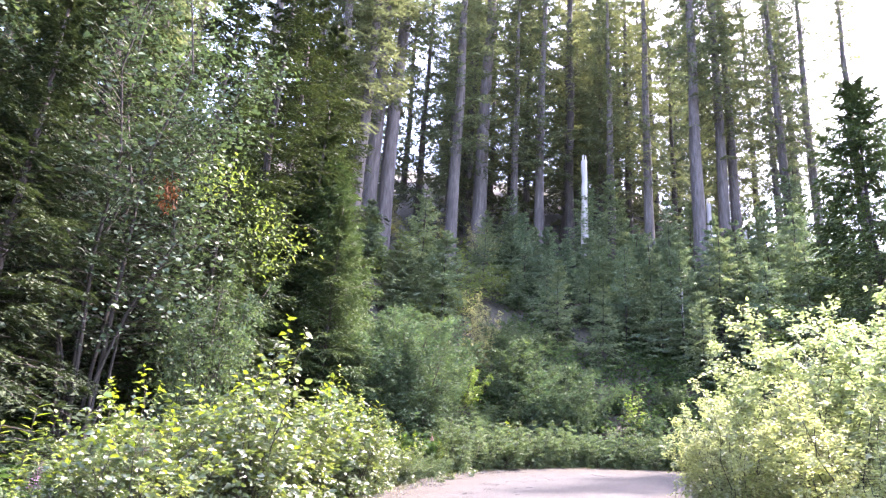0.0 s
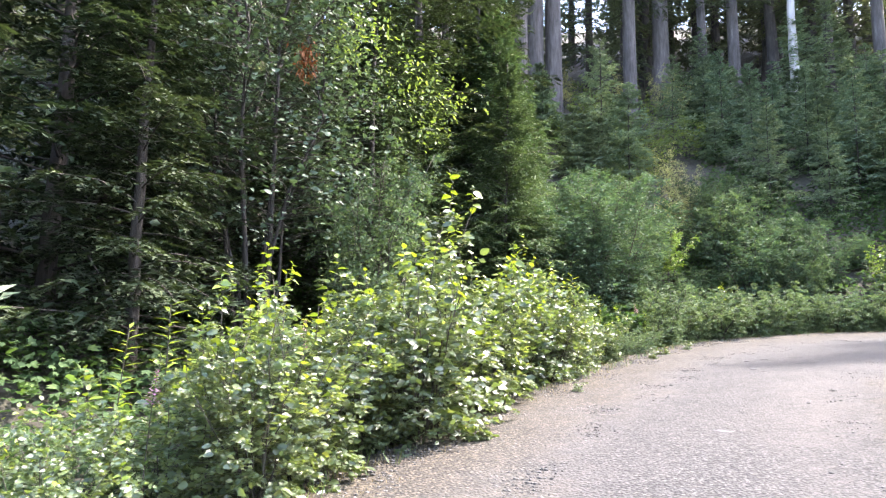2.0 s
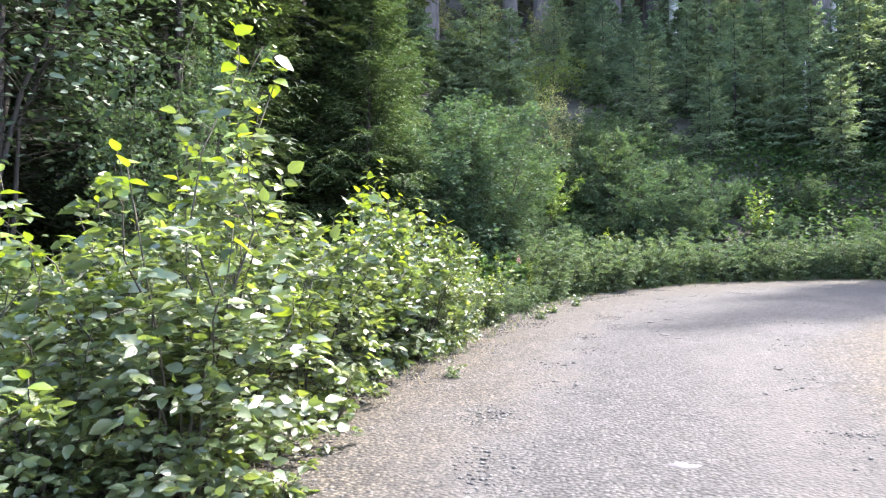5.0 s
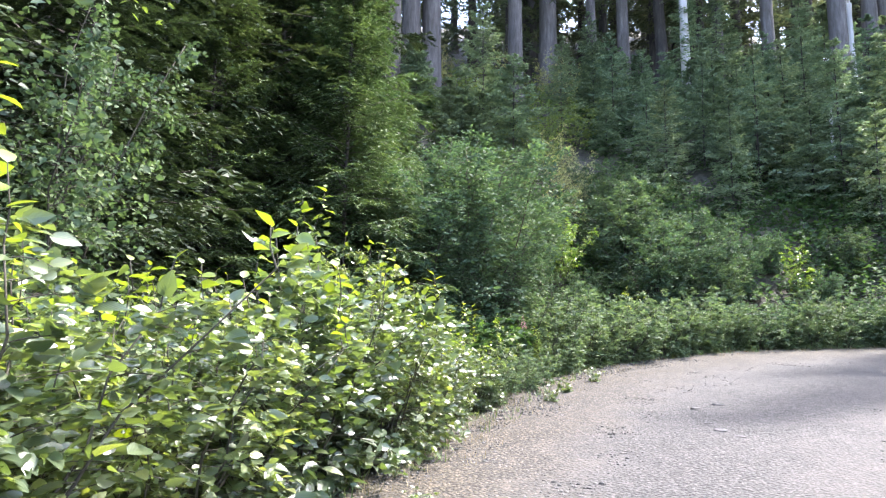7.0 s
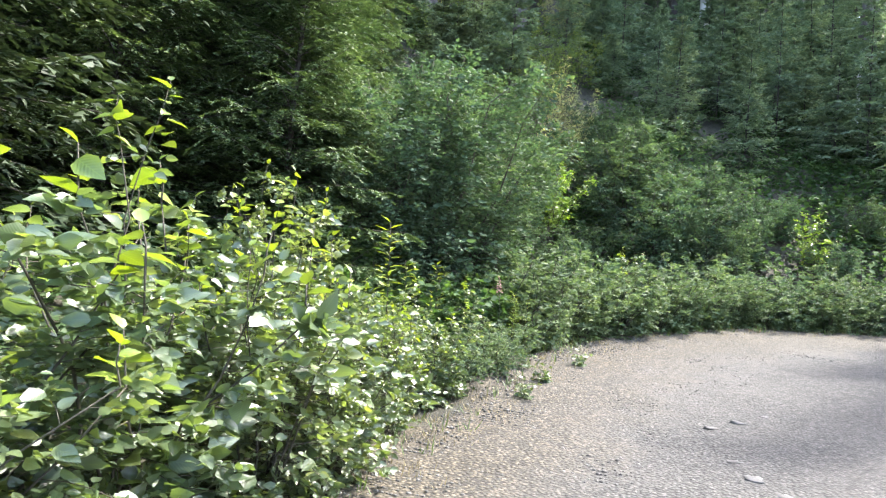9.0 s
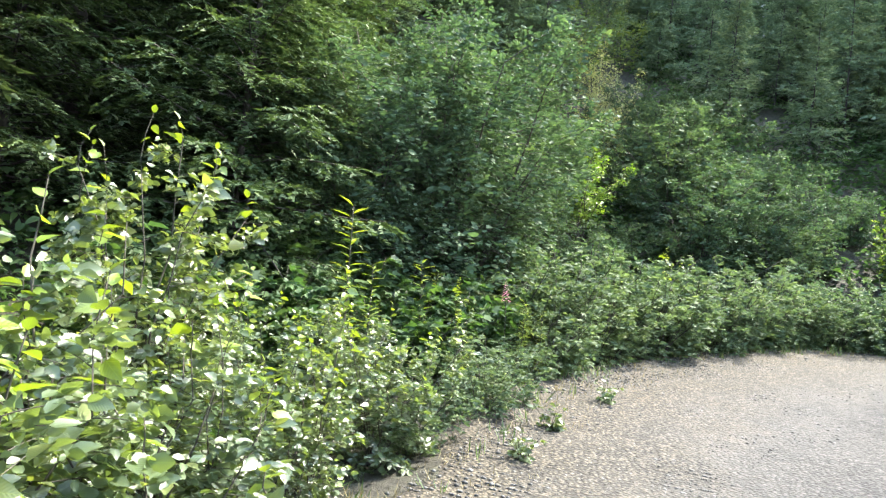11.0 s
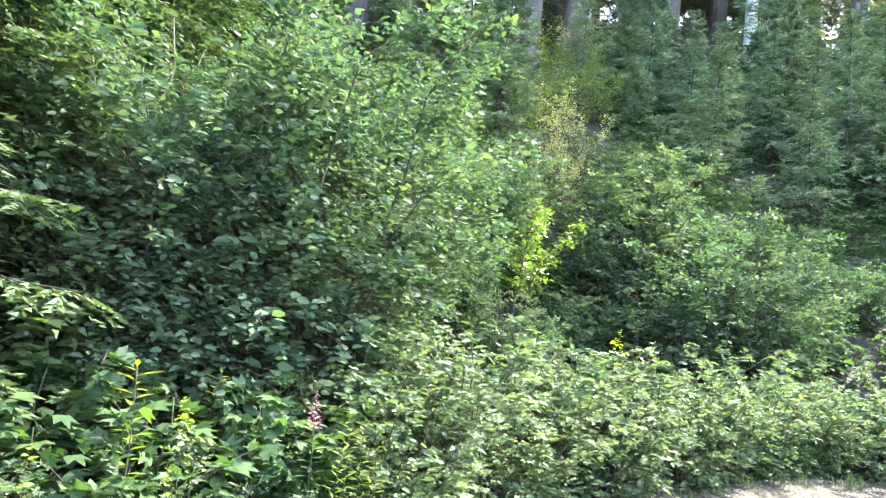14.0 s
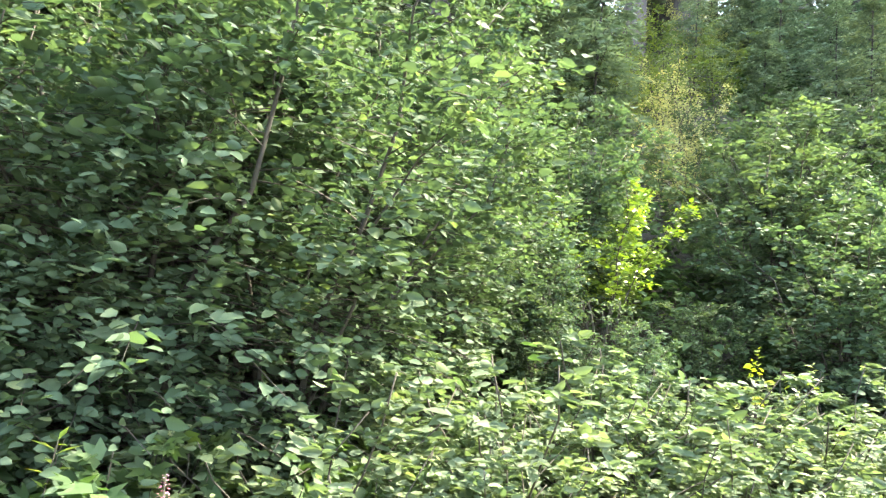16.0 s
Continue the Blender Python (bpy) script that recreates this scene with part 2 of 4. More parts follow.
TWIG = rough_material("twig_bark", [(0.3, (0.026, 0.023, 0.016)), (0.6, (0.06, 0.052, 0.036)), (0.8, (0.1, 0.09, 0.066))], 30.0, (1, 1, 0.3), bump=0.4, dist=0.004)
SILVER = rough_material("weathered_wood", [(0.25, (0.32, 0.3, 0.285)), (0.5, (0.45, 0.43, 0.415)), (0.75, (0.58, 0.56, 0.545))], 7.0, (1, 1, 0.05), bump=0.7, dist=0.03, blotch=(0.72, 0.7, 0.68))
SOIL = rough_material("forest_floor", [(0.3, (0.018, 0.015, 0.01)), (0.5, (0.038, 0.034, 0.021)), (0.7, (0.062, 0.062, 0.036))], 7.0, bump=1.0, dist=0.06)
GRAVEL = gravel_material()
STONE = stone_material()
PALESTONE = rough_material("pale_stone", [(0.3, (0.0672, 0.0651, 0.06216)), (0.55, (0.0966, 0.09366, 0.08946)), (0.75, (0.126, 0.1218, 0.1176))], 14.0, bump=0.5, dist=0.01)


# ---- the lie of the land ----
LEFT = [(-2.6, -14), (-3.2, -5), (-3.8, 2), (-4.3, 6), (-4.9, 9), (-4.75, 12), (-4.85, 16.5), (-4.45, 18.3), (-3.6, 20.3), (-2.5, 21.6), (-0.2, 22.7), (5, 24), (14, 25), (60, 28)]
RIGHT = [(4.2, -14), (3.2, -5), (1.9, 2), (0.5, 7), (0.1, 10), (0.5, 13), (2.5, 16), (7, 18), (14, 19), (60, 21)]


def side(line, x, y):
    """Distance from a line of the plan, positive on its left, and the y of the line's nearest point."""
    best, sign, near = np.full(np.shape(x), 1e9), np.ones(np.shape(x)), np.zeros(np.shape(x))
    for (ax, ay), (bx, by) in zip(line, line[1:]):
        ux, uy = bx - ax, by - ay
        k = np.clip(((x - ax) * ux + (y - ay) * uy) / (ux * ux + uy * uy), 0, 1)
        dx, dy = x - ax - k * ux, y - ay - k * uy
        d = np.hypot(dx, dy)
        closer = d < best
        best = np.where(closer, d, best)
        sign = np.where(closer, np.where(ux * dy - uy * dx >= 0, 1, -1), sign)
        near = np.where(closer, ay + k * uy, near)
    return best * sign, near


def smooth(a, b, v):
    k = np.clip((v - a) / (b - a), 0, 1)
    return k * k * (3 - 2 * k)


def grade(y):
    """Height of the climbing road."""
    return 0.14 + 0.086 * np.clip(y, -14, 27)


def height(x, y):
    """Height of the ground: the road's bed, a shallow ditch and the wooded bank above it."""
    x, y = np.asarray(x, float), np.asarray(y, float)
    d, near = side(LEFT, x, y)
    r, _ = side(RIGHT, x, y)
    steep = 0.25 + 0.46 * smooth(9, 21, near)
    up = np.clip(d - 1.7, 0, None)
    bank = steep * (np.minimum(up, 19) + (0.8 - 0.5 * smooth(-4, 14, x)) * np.clip(up - 19, 0, 45) + 0.05 * np.clip(up - 64, 0, 400))
    bank -= 0.12 * np.exp(-((d - 0.8) / 0.45) ** 2)
    rough = 0.10 * np.sin(0.9 * x + 1.3 * np.sin(0.7 * y)) * np.sin(1.1 * y + 0.4) + 0.05 * np.sin(2.3 * x + 0.5) * np.sin(2.9 * y)
    off = np.maximum(smooth(0.2, 2.5, d), smooth(0.2, 2.5, -r))
    bed = smooth(0.0, 0.5, -d) * smooth(0.0, 0.5, r)
    return grade(y) + bank + rough * off - 0.07 * bed


# ---- mesh tools ----
def mesh(name, verts, polys, material, uv=None, smooth_shade=False):
    """One mesh from numpy arrays: verts (n, 3) and a list of (m, 3) or (m, 4) index arrays."""
    me = bpy.data.meshes.new(name)
    polys = [np.asarray(p, np.int32) for p in polys if len(p)]
    loops = np.concatenate([p.ravel() for p in polys])
    totals = np.concatenate([np.full(len(p), p.shape[1], np.int32) for p in polys])
    starts = np.concatenate([[0], np.cumsum(totals)[:-1]]).astype(np.int32)
    me.vertices.add(len(verts))
    me.vertices.foreach_set("co", np.asarray(verts, np.float32).ravel())
    me.loops.add(len(loops))
    me.loops.foreach_set("vertex_index", loops)
    me.polygons.add(len(totals))
    me.polygons.foreach_set("loop_start", starts)
    me.polygons.foreach_set("loop_total", totals)
    me.update(calc_edges=True)
    if uv is not None:
        layer = me.uv_layers.new(name="UVMap")
        layer.data.foreach_set("uv", np.asarray(uv, np.float32)[loops].ravel())
    if smooth_shade:
        me.polygons.foreach_set("use_smooth", np.ones(len(totals), bool))
    me.materials.append(material)
    return me


def part(name, me, parent, label=""):
    ob = new(name, me)
    ob.parent = parent
    return tagged(ob, label)


def thing(name, label, category, group="", kind=""):
    return tagged(new(name), label, category, group, kind)


def unit(v):
    return v / np.maximum(np.linalg.norm(v, axis=-1, keepdims=True), 1e-9)


# templates: x across, y along, z out of the leaf
def ovate():
    ys, ws = [0, 0.16, 0.46, 0.78, 1.0], [0, 0.24, 0.34, 0.2, 0]
    v = [(0, y, -0.16 * y * y) for y in ys]
    for s in (-1, 1):
        v += [(s * w, y - 0.03 + 0.02 * (i % 2), -0.16 * y * y + 0.3 * w) for i, (y, w) in enumerate(zip(ys[1:4], ws[1:4]))]
    tri, quad = [], []
    for o, flip in ((5, 1), (8, 0)):
        a = [(0, 1, o), (4, o + 2, 3)]
        q = [(k + 1, k + 2, o + k + 1, o + k) for k in range(2)]
        tri += [t[::-1] if flip else t for t in a]
        quad += [t[::-1] if flip else t for t in q]
    v = np.array(v)
    return v, np.array(tri), np.array(quad), np.c_[v[:, 0] / 0.72 + 0.5, v[:, 1]]


def simple():
    v = np.array([(0, 0, 0), (0, 1, -0.12), (-0.3, 0.28, 0.08), (-0.24, 0.68, 0.03), (0.3, 0.28, 0.08), (0.24, 0.68, 0.03)])
    return v, np.zeros((0, 3), int), np.array([(0, 1, 3, 2), (0, 4, 5, 1)]), None


def blade():
    v = np.array([(0, 0, 0), (0, 1, -0.05), (-0.15, 0.42, 0.03), (0.15, 0.42, 0.03)])
    return v, np.array([(0, 1, 2), (0, 3, 1)]), np.zeros((0, 4), int), None


def spike():
    v = np.array([(-0.14, 0.06, 0), (0.14, 0.0, 0.02), (0, 1, -0.05)])
    return v, np.array([(0, 1, 2)]), np.zeros((0, 4), int), None


def lobed():
    """A broad, three-pointed leaf."""
    v = np.array([(0, 0, 0), (0, 0.5, 0.0), (0, 1.0, -0.14), (-0.2, 0.62, 0.03), (-0.52, 0.72, -0.06), (-0.36, 0.22, 0.06), (0.2, 0.62, 0.03), (0.52, 0.72, -0.06), (0.36, 0.22, 0.06)])
    return v, np.array([(1, 2, 3), (1, 3, 4), (0, 1, 5), (1, 4, 5), (1, 6, 2), (1, 7, 6), (0, 8, 1), (1, 8, 7)]), np.zeros((0, 4), int), None


OVATE, SIMPLE, BLADE, LOBED, SPIKE = ovate(), simple(), blade(), lobed(), spike()


def scatter(template, at, along, normal, size, width=1.0):
    """Sets one copy of the template at every place: verts, triangles, quads and uv in one go."""
    v, tri, quad, uv = template
    y = unit(along)
    z = unit(normal - (normal * y).sum(1, keepdims=True) * y)
    x = np.cross(y, z)
    s = np.broadcast_to(np.asarray(size, float), (len(at),))[:, None, None]
    verts = at[:, None] + s * (v[None, :, :1] * width * x[:, None] + v[None, :, 1:2] * y[:, None] + v[None, :, 2:] * z[:, None])
    step = (np.arange(len(at)) * len(v))[:, None, None]
    return verts.reshape(-1, 3), (tri[None] + step).reshape(-1, 3), (quad[None] + step).reshape(-1, 4), None if uv is None else np.tile(uv, (len(at), 1))


def leaves(name, template, at, along, normal, size, material, width=1.0):
    v, t, q, uv = scatter(template, at, along, normal, size, width)
    return mesh(name, v, [t, q], material, uv)


class Tubes:
    """Tapered tubes along lines, gathered into one mesh."""

    def __init__(self):
        self.v, self.q, self.t, self.n = [], [], [], 0

    def add(self, line, radii, sides=5, cap=True):
        line = np.asarray(line, float)
        way = unit(np.gradient(line, axis=0))
        ref = np.array([0.31, 0.87, 0.2]) if abs(way[0][2]) > 0.8 else np.array([0.0, 0.0, 1.0])
        x = unit(np.cross(way, ref))
        y = np.cross(way, x)
        a = np.linspace(0, 2 * math.pi, sides, endpoint=False)
        ring = line[:, None] + np.asarray(radii)[:, None, None] * (np.cos(a)[None, :, None] * x[:, None] + np.sin(a)[None, :, None] * y[:, None])
        self.v.append(ring.reshape(-1, 3))
        k, j = np.meshgrid(np.arange(len(line) - 1), np.arange(sides), indexing="ij")
        j2 = (j + 1) % sides
        self.q.append(self.n + np.stack([k * sides + j, k * sides + j2, (k + 1) * sides + j2, (k + 1) * sides + j], -1).reshape(-1, 4))
        if cap:
            o = self.n + (len(line) - 1) * sides
            self.t += [(o, o + i, o + i + 1) for i in range(1, sides - 1)]
        self.n += len(line) * sides

    def mesh(self, name, material):
        return mesh(name, np.concatenate(self.v), [np.concatenate(self.q), np.array(self.t, int).reshape(-1, 3)], material, smooth_shade=True)


# ---- plants ----
def shrub_meshes(seed, tall, wide, stems, twigs, per_twig, leaf, template, material, low=0.05, reach=0.34, bark=None, tips=3, narrow=1.0, thick=0.0055, skirt=0.0, bare_twigs=True, shoot=0.0, split=True, ruffle=0.75):
    """A many-stemmed shrub: wood stem by stem, all its leaves in one mesh, and the places of the young leaves at the tips."""
    g = np.random.default_rng(seed)
    woods, at, along, normal, size, young = [], [], [], [], [], []
    fine = Tubes()
    for i in range(stems):
        wood = Tubes() if split or not woods else woods[0]
        if split or not woods:
            woods.append(wood)
        a = 2.4 * i + g.uniform(-0.5, 0.5)
        out, top = wide * g.uniform(0.25, 1.0) ** 0.7, tall * g.uniform(0.6, 1.0)
        if i == 0:
            out, top = wide * 0.15, tall
        k = np.linspace(0, 1, 7)
        bend = g.normal(0, 0.03 * tall, (7, 2)) * k[:, None]
        line = np.c_[np.cos(a) * (0.08 * wide + out * k ** 1.5) + bend[:, 0], np.sin(a) * (0.08 * wide + out * k ** 1.5) + bend[:, 1], top * k - 0.04]
        r0 = thick * (0.4 + top)
        wood.add(line, r0 * (1 - 0.85 * k) + 0.0012, 5)
        for j in range(twigs):
            s = low + (1 - low) * ((j + g.uniform(0, 1)) / twigs) ** 0.9
            p = np.array([np.interp(s, k, line[:, c]) for c in range(3)])
            b = g.uniform(0, 2 * math.pi)
            if g.uniform() < 0.5:
                b = a + g.normal(0, 0.8)
            rise = g.uniform(0.0, 0.7) - skirt * (1 - s) ** 2
            length = reach * tall * (1.08 - 0.72 * s) * g.uniform(0.5, 1.15)
            way = np.array([math.cos(b), math.sin(b), rise])
            way /= np.linalg.norm(way)
            u = np.linspace(0, 1, 4)
            tw = p + length * (u[:, None] * way + np.c_[0 * u, 0 * u, -0.22 * u ** 2])
            if bare_twigs:
                fine.add(tw, 0.26 * r0 * (1 - 0.75 * u) * (1.1 - 0.6 * s) + 0.001, 3, cap=False)
            n = max(2, int(per_twig * g.uniform(0.7, 1.3)))
            w = np.sqrt(g.uniform(0.05, 1.0, n))
            pos = p + length * (w[:, None] * way + np.c_[0 * w, 0 * w, -0.22 * w ** 2])
            across = np.array([-way[1], way[0], 0.0])
            sign = np.where(np.arange(n) % 2, 1.0, -1.0)[:, None]
            d = 0.65 * way + sign * across * g.uniform(0.5, 1.0, (n, 1)) + g.normal(0, 0.25, (n, 3)) + np.array([0, 0, -0.12])
            pos = pos + g.normal(0, 0.014 * tall, (n, 3))
            pos[:, 2] = np.maximum(pos[:, 2], 0.03)
            at.append(pos)
            along.append(d)
            normal.append(np.array([0, 0, 1.0]) + g.normal(0, ruffle, (n, 3)) + 0.3 * way)
            size.append(leaf * np.where(g.uniform(0, 1, n) < 0.07, 1.5, g.uniform(0.5, 1.15, n)) * (1.0 - 0.15 * s))
        c = g.uniform(0, 2 * math.pi)
        tip = Vector(line[-1])
        rise = shoot * tall * g.uniform(0.5, 1.3)
        if shoot:
            end = line[-1] + np.array([g.normal(0, 0.12) * rise, g.normal(0, 0.12) * rise, rise])
            fine.add([line[-1], 0.5 * (line[-1] + end) + g.normal(0, 0.01, 3), end], [0.0032, 0.0025, 0.0016], 4)
            tip = Vector(end)
        for j in range(tips):
            c += 2.3
            d = Vector((math.cos(c), math.sin(c), g.uniform(-0.55, 0.65) if j else 1.2))
            drop = (rise + 0.3 * leaf) * j / tips
            young.append((tip - Vector((0, 0, drop)), d, Vector((-d.x * 0.6 + g.normal(0, 0.45), -d.y * 0.6 + g.normal(0, 0.45), 1.0)), leaf * g.uniform(0.8, 1.6) * (1.0 if j else 0.6)))
    f = leaves("foliage", template, np.concatenate(at), np.concatenate(along), np.concatenate(normal), np.concatenate(size), material, narrow)
    return [w.mesh("stem", bark or TWIG) for w in woods], f, young, fine.mesh("branchwork", TWIG) if fine.n else None


def conifer_meshes(seed, tall, wide, bare, boughs, twigs, blades, needle, material, bark, droop=0.45, girth=0.011, sparse=0.0, taper=0.8, foot=0.0, whorls=0, ruffle=0.35, wideness=0.0):
    """A conifer: trunk, wooden boughs, and sprays of needles on them."""
    g = np.random.default_rng(seed)
    trunk, wood = Tubes(), Tubes()
    k = np.linspace(0, 1, 12)
    wob = np.cumsum(g.normal(0, 0.0022 * tall, (12, 2)), axis=0)
    radius = girth * tall * (1 - 0.9 * k) ** 0.8 + 0.01
    radius[0] *= 1.3
    line = np.c_[wob - wob[0], k * (tall + 0.4) - 0.4]
    trunk.add(line, radius, 12)
    z = tall * (bare + (0.985 - bare) * ((np.arange(boughs) + g.uniform(0, 1, boughs)) / boughs))
    if whorls:
        z = (np.floor(z / tall * whorls) + 0.5 + g.normal(0, 0.09, boughs)) / whorls * tall
        z = np.clip(z, 0.02 * tall, 0.98 * tall)
    keep = g.uniform(0, 1, boughs) > sparse
    z = z[keep]
    n = len(z)
    az = 2.39996 * np.arange(n) + g.normal(0, 0.35, n)
    rel = (z / tall - bare) / (1 - bare)
    length = wide * np.clip((1 - rel) ** taper, 0.04, 1) * g.uniform(0.6, 1.12, n) * (1 - foot * (1 - rel) ** 6) + 0.12
    drop = droop * g.uniform(0.6, 1.35, n) * (1.1 - 0.7 * rel)
    lift = g.uniform(0.05, 0.35, n) + 0.45 * rel
    out = np.c_[np.cos(az), np.sin(az), 0 * az]
    side_way = np.c_[-np.sin(az), np.cos(az), 0 * az]
    base = np.c_[np.interp(z, line[:, 2], line[:, 0]), np.interp(z, line[:, 2], line[:, 1]), z]

    def on(u):
        return base[:, None] + length[:, None, None] * (u[..., None] * out[:, None]) + (length[:, None] * (lift[:, None] * u - drop[:, None] * u ** 2 + 0.12 * u ** 4))[..., None] * np.array([0, 0, 1.0])
    u = np.linspace(0, 1, 5 if blades > 10 else 3)
    spine = on(np.tile(u, (n, 1)))
    for i in range(n):
        wood.add(spine[i], (0.0075 * length[i] + 0.004) * (1 - 0.85 * u), 3, cap=False)
    # side twigs, then needles along them
    u2 = np.clip((np.arange(twigs) + 0.5)[None] / twigs * 0.92 + 0.08 + g.normal(0, 0.02, (n, twigs)), 0.05, 1)
    root = on(u2)
    sgn = np.where(np.arange(twigs) % 2, 1.0, -1.0)[None, :, None]
    tl = length[:, None] * (0.4 * (1 - u2) ** 0.65 + 0.09) * g.uniform(0.65, 1.2, (n, twigs))
    tw = unit(0.75 * sgn * side_way[:, None] + 0.7 * out[:, None] + g.normal(0, 0.16, (n, twigs, 3)) + np.array([0, 0, -0.18]))
    v = (np.arange(blades) + 0.4) / blades
    p = root[:, :, None] + (tl[:, :, None] * v)[..., None] * tw[:, :, None]
    p[..., 2] -= 0.22 * tl[:, :, None] * v ** 2
    flat = np.cross(tw, np.array([0, 0, 1.0]))
    s2 = np.where(np.arange(blades) % 2, 1.0, -1.0)[None, None, :, None]
    d = 0.75 * tw[:, :, None] + 0.6 * s2 * flat[:, :, None] + g.normal(0, 0.2, p.shape)
    nm = np.array([0, 0, 1.0]) + g.normal(0, ruffle, p.shape)
    size = needle * g.uniform(0.6, 1.25, p.shape[:3]) * (0.55 + 0.45 * np.clip(length / wide, 0, 1))[:, None, None]
    crown = leaves("crown", SPIKE, p.reshape(-1, 3), d.reshape(-1, 3), nm.reshape(-1, 3), size.ravel(), material, wideness or (2.1 if blades > 10 else 1.15))
    return trunk.mesh("trunk", bark), wood.mesh("boughs", DARKBARK), crown


def fern_frond(seed, length):
    """One arching frond with leaflets on both sides."""
    g = np.random.default_rng(seed)
    n = 22
    u = np.linspace(0.12, 1, n)
    spine = np.c_[0 * u, length * (0.85 * u), length * (0.75 * u - 0.62 * u ** 2)]
    at = np.repeat(spine, 2, axis=0)
    s = np.tile([-1.0, 1.0], n)
    along = np.c_[s, 0.45 + 0 * s, -0.12 + g.normal(0, 0.06, 2 * n)]
    w = np.repeat(np.sin(np.pi * (0.12 + 0.86 * (1 - u))) ** 0.7, 2)
    return leaves("frond", BLADE, at, along, np.tile([0, 0, 1.0], (2 * n, 1)), 0.24 * length * w + 0.01, HERB, 1.15)


def fireweed_meshes(seed, tall, green=None):
    """A tall herb: stalk, narrow leaves, and a spike of pink flowers."""
    g = np.random.default_rng(seed)
    k = np.linspace(0, 1, 8)
    line = np.c_[0.05 * k ** 2, 0.03 * np.sin(3 * k), tall * k - 0.02]
    stalk = Tubes()
    stalk.add(line, 0.006 * (1 - 0.7 * k) + 0.001, 5)
    n = 46
    s = np.linspace(0.12, 1.0 if green else 0.8, n)
    a = 2.4 * np.arange(n)
    at = np.c_[np.interp(s, k, line[:, 0]), np.interp(s, k, line[:, 1]), np.interp(s, k, line[:, 2])]
    foliage = leaves("foliage", BLADE, at, np.c_[np.cos(a), np.sin(a), 0.25 + g.normal(0, 0.15, n)], np.tile([0, 0, 1.0], (n, 1)), 0.15 * g.uniform(0.7, 1.1, n), green or HERB, 0.75)
    n = 70
    s = np.linspace(0.8, 1.0, n)
    a = 2.4 * np.arange(n)
    at = np.c_[np.interp(s, k, line[:, 0]), np.interp(s, k, line[:, 1]), np.interp(s, k, line[:, 2])] + np.c_[np.cos(a), np.sin(a), 0 * a] * (0.03 * (1 - s) / 0.2 + 0.006)[:, None]
    flower = leaves("flower_spike", LOBED, at, np.c_[np.cos(a), np.sin(a), g.normal(0.1, 0.4, n)], np.c_[-0.3 * np.cos(a), -0.3 * np.sin(a), 1 + 0 * a], 0.024 * (1.15 - 0.8 * (s - 0.8) / 0.2), PETAL)
    return stalk.mesh("stalk", TWIG), foliage, flower


def rock_mesh(seed, size, flat):
    g = np.random.default_rng(seed)
    rows, cols = 6, 9
    v = []
    for i in range(rows + 1):
        th = math.pi * i / rows
        for j in range(cols):
            ph = 2 * math.pi * j / cols
            r = size * (1 + g.normal(0, 0.2))
            v.append((r * math.sin(th) * math.cos(ph), 0.75 * r * math.sin(th) * math.sin(ph), flat * r * math.cos(th)))
    q = [(i * cols + j, (i + 1) * cols + j, (i + 1) * cols + (j + 1) % cols, i * cols + (j + 1) % cols) for i in range(rows) for j in range(cols)]
    return mesh("rock", np.array(v), [np.array(q)], PALESTONE)


def ground_at(x, y):
    return float(height(x, y))


def stand(ob, x, y, turn=0.0, scale=1.0, sink=0.02, lean=(0, 0), wide=None):
    """Sets a thing on the ground."""
    ob.matrix_basis = pose(x, y, ground_at(x, y) - sink, lean[0], lean[1], turn) @ Matrix.Diagonal(((wide or scale), (wide or scale), scale, 1))
    return ob


def make_shrub(meshes, name, label, category, group, tip_mesh=None):
    ob = thing(name, label, category, group)
    for m in meshes[0]:
        part("stem", m, ob)
    part("foliage", meshes[1], ob)
    if meshes[3]:
        tagged(part("branchwork", meshes[3], ob), kind="stuff")
    for at, along, normal, size in meshes[2] if tip_mesh else ():
        y = along.normalized()
        z = (normal - normal.dot(y) * y).normalized()
        turn = Matrix((y.cross(z), y, z)).transposed().to_4x4()
        leaf = part("leaf", tip_mesh, ob)
        leaf.matrix_basis = Matrix.Translation(at) @ turn @ Matrix.Scale(size, 4)
    return ob


def make_tree(meshes, name, label, category, group):
    ob = thing(name, label, category, group)
    part("trunk", meshes[0], ob)
    tagged(part("branchwork", meshes[1], ob), kind="stuff")
    part("crown", meshes[2], ob)
    return ob


class Kind:
    """The first call gives a new thing, later ones copies of it."""

    def __init__(self, make):
        self.make, self.first = make, None

    def put(self, x, y, turn=0.0, scale=1.0, sink=0.02, lean=(0, 0), wide=None):
        if self.first is None:
            self.first = self.make()
            ob = self.first
        else:
            ob = copy_thing(self.first, Matrix.Identity(4))
        return stand(ob, x, y, turn, scale, sink, lean, wide)

    def grow(self, x, y, tall, wide=1.0, turn=None, lean=(0, 0)):
        """Plants one of a given height; wide is its spread against its height."""
        if self.first is None:
            self.first = self.make()
            self.first["top"] = max(p.matrix_basis.translation.z + max(v.co.z for v in p.data.vertices) * p.matrix_basis.to_scale().z for p in self.first.children if p.type == "MESH")
            ob = self.first
        else:
            ob = copy_thing(self.first, Matrix.Identity(4))
        scale = tall / self.first["top"]
        return stand(ob, x, y, R.uniform(0, 360) if turn is None else turn, scale, 0.02, lean, scale * wide)


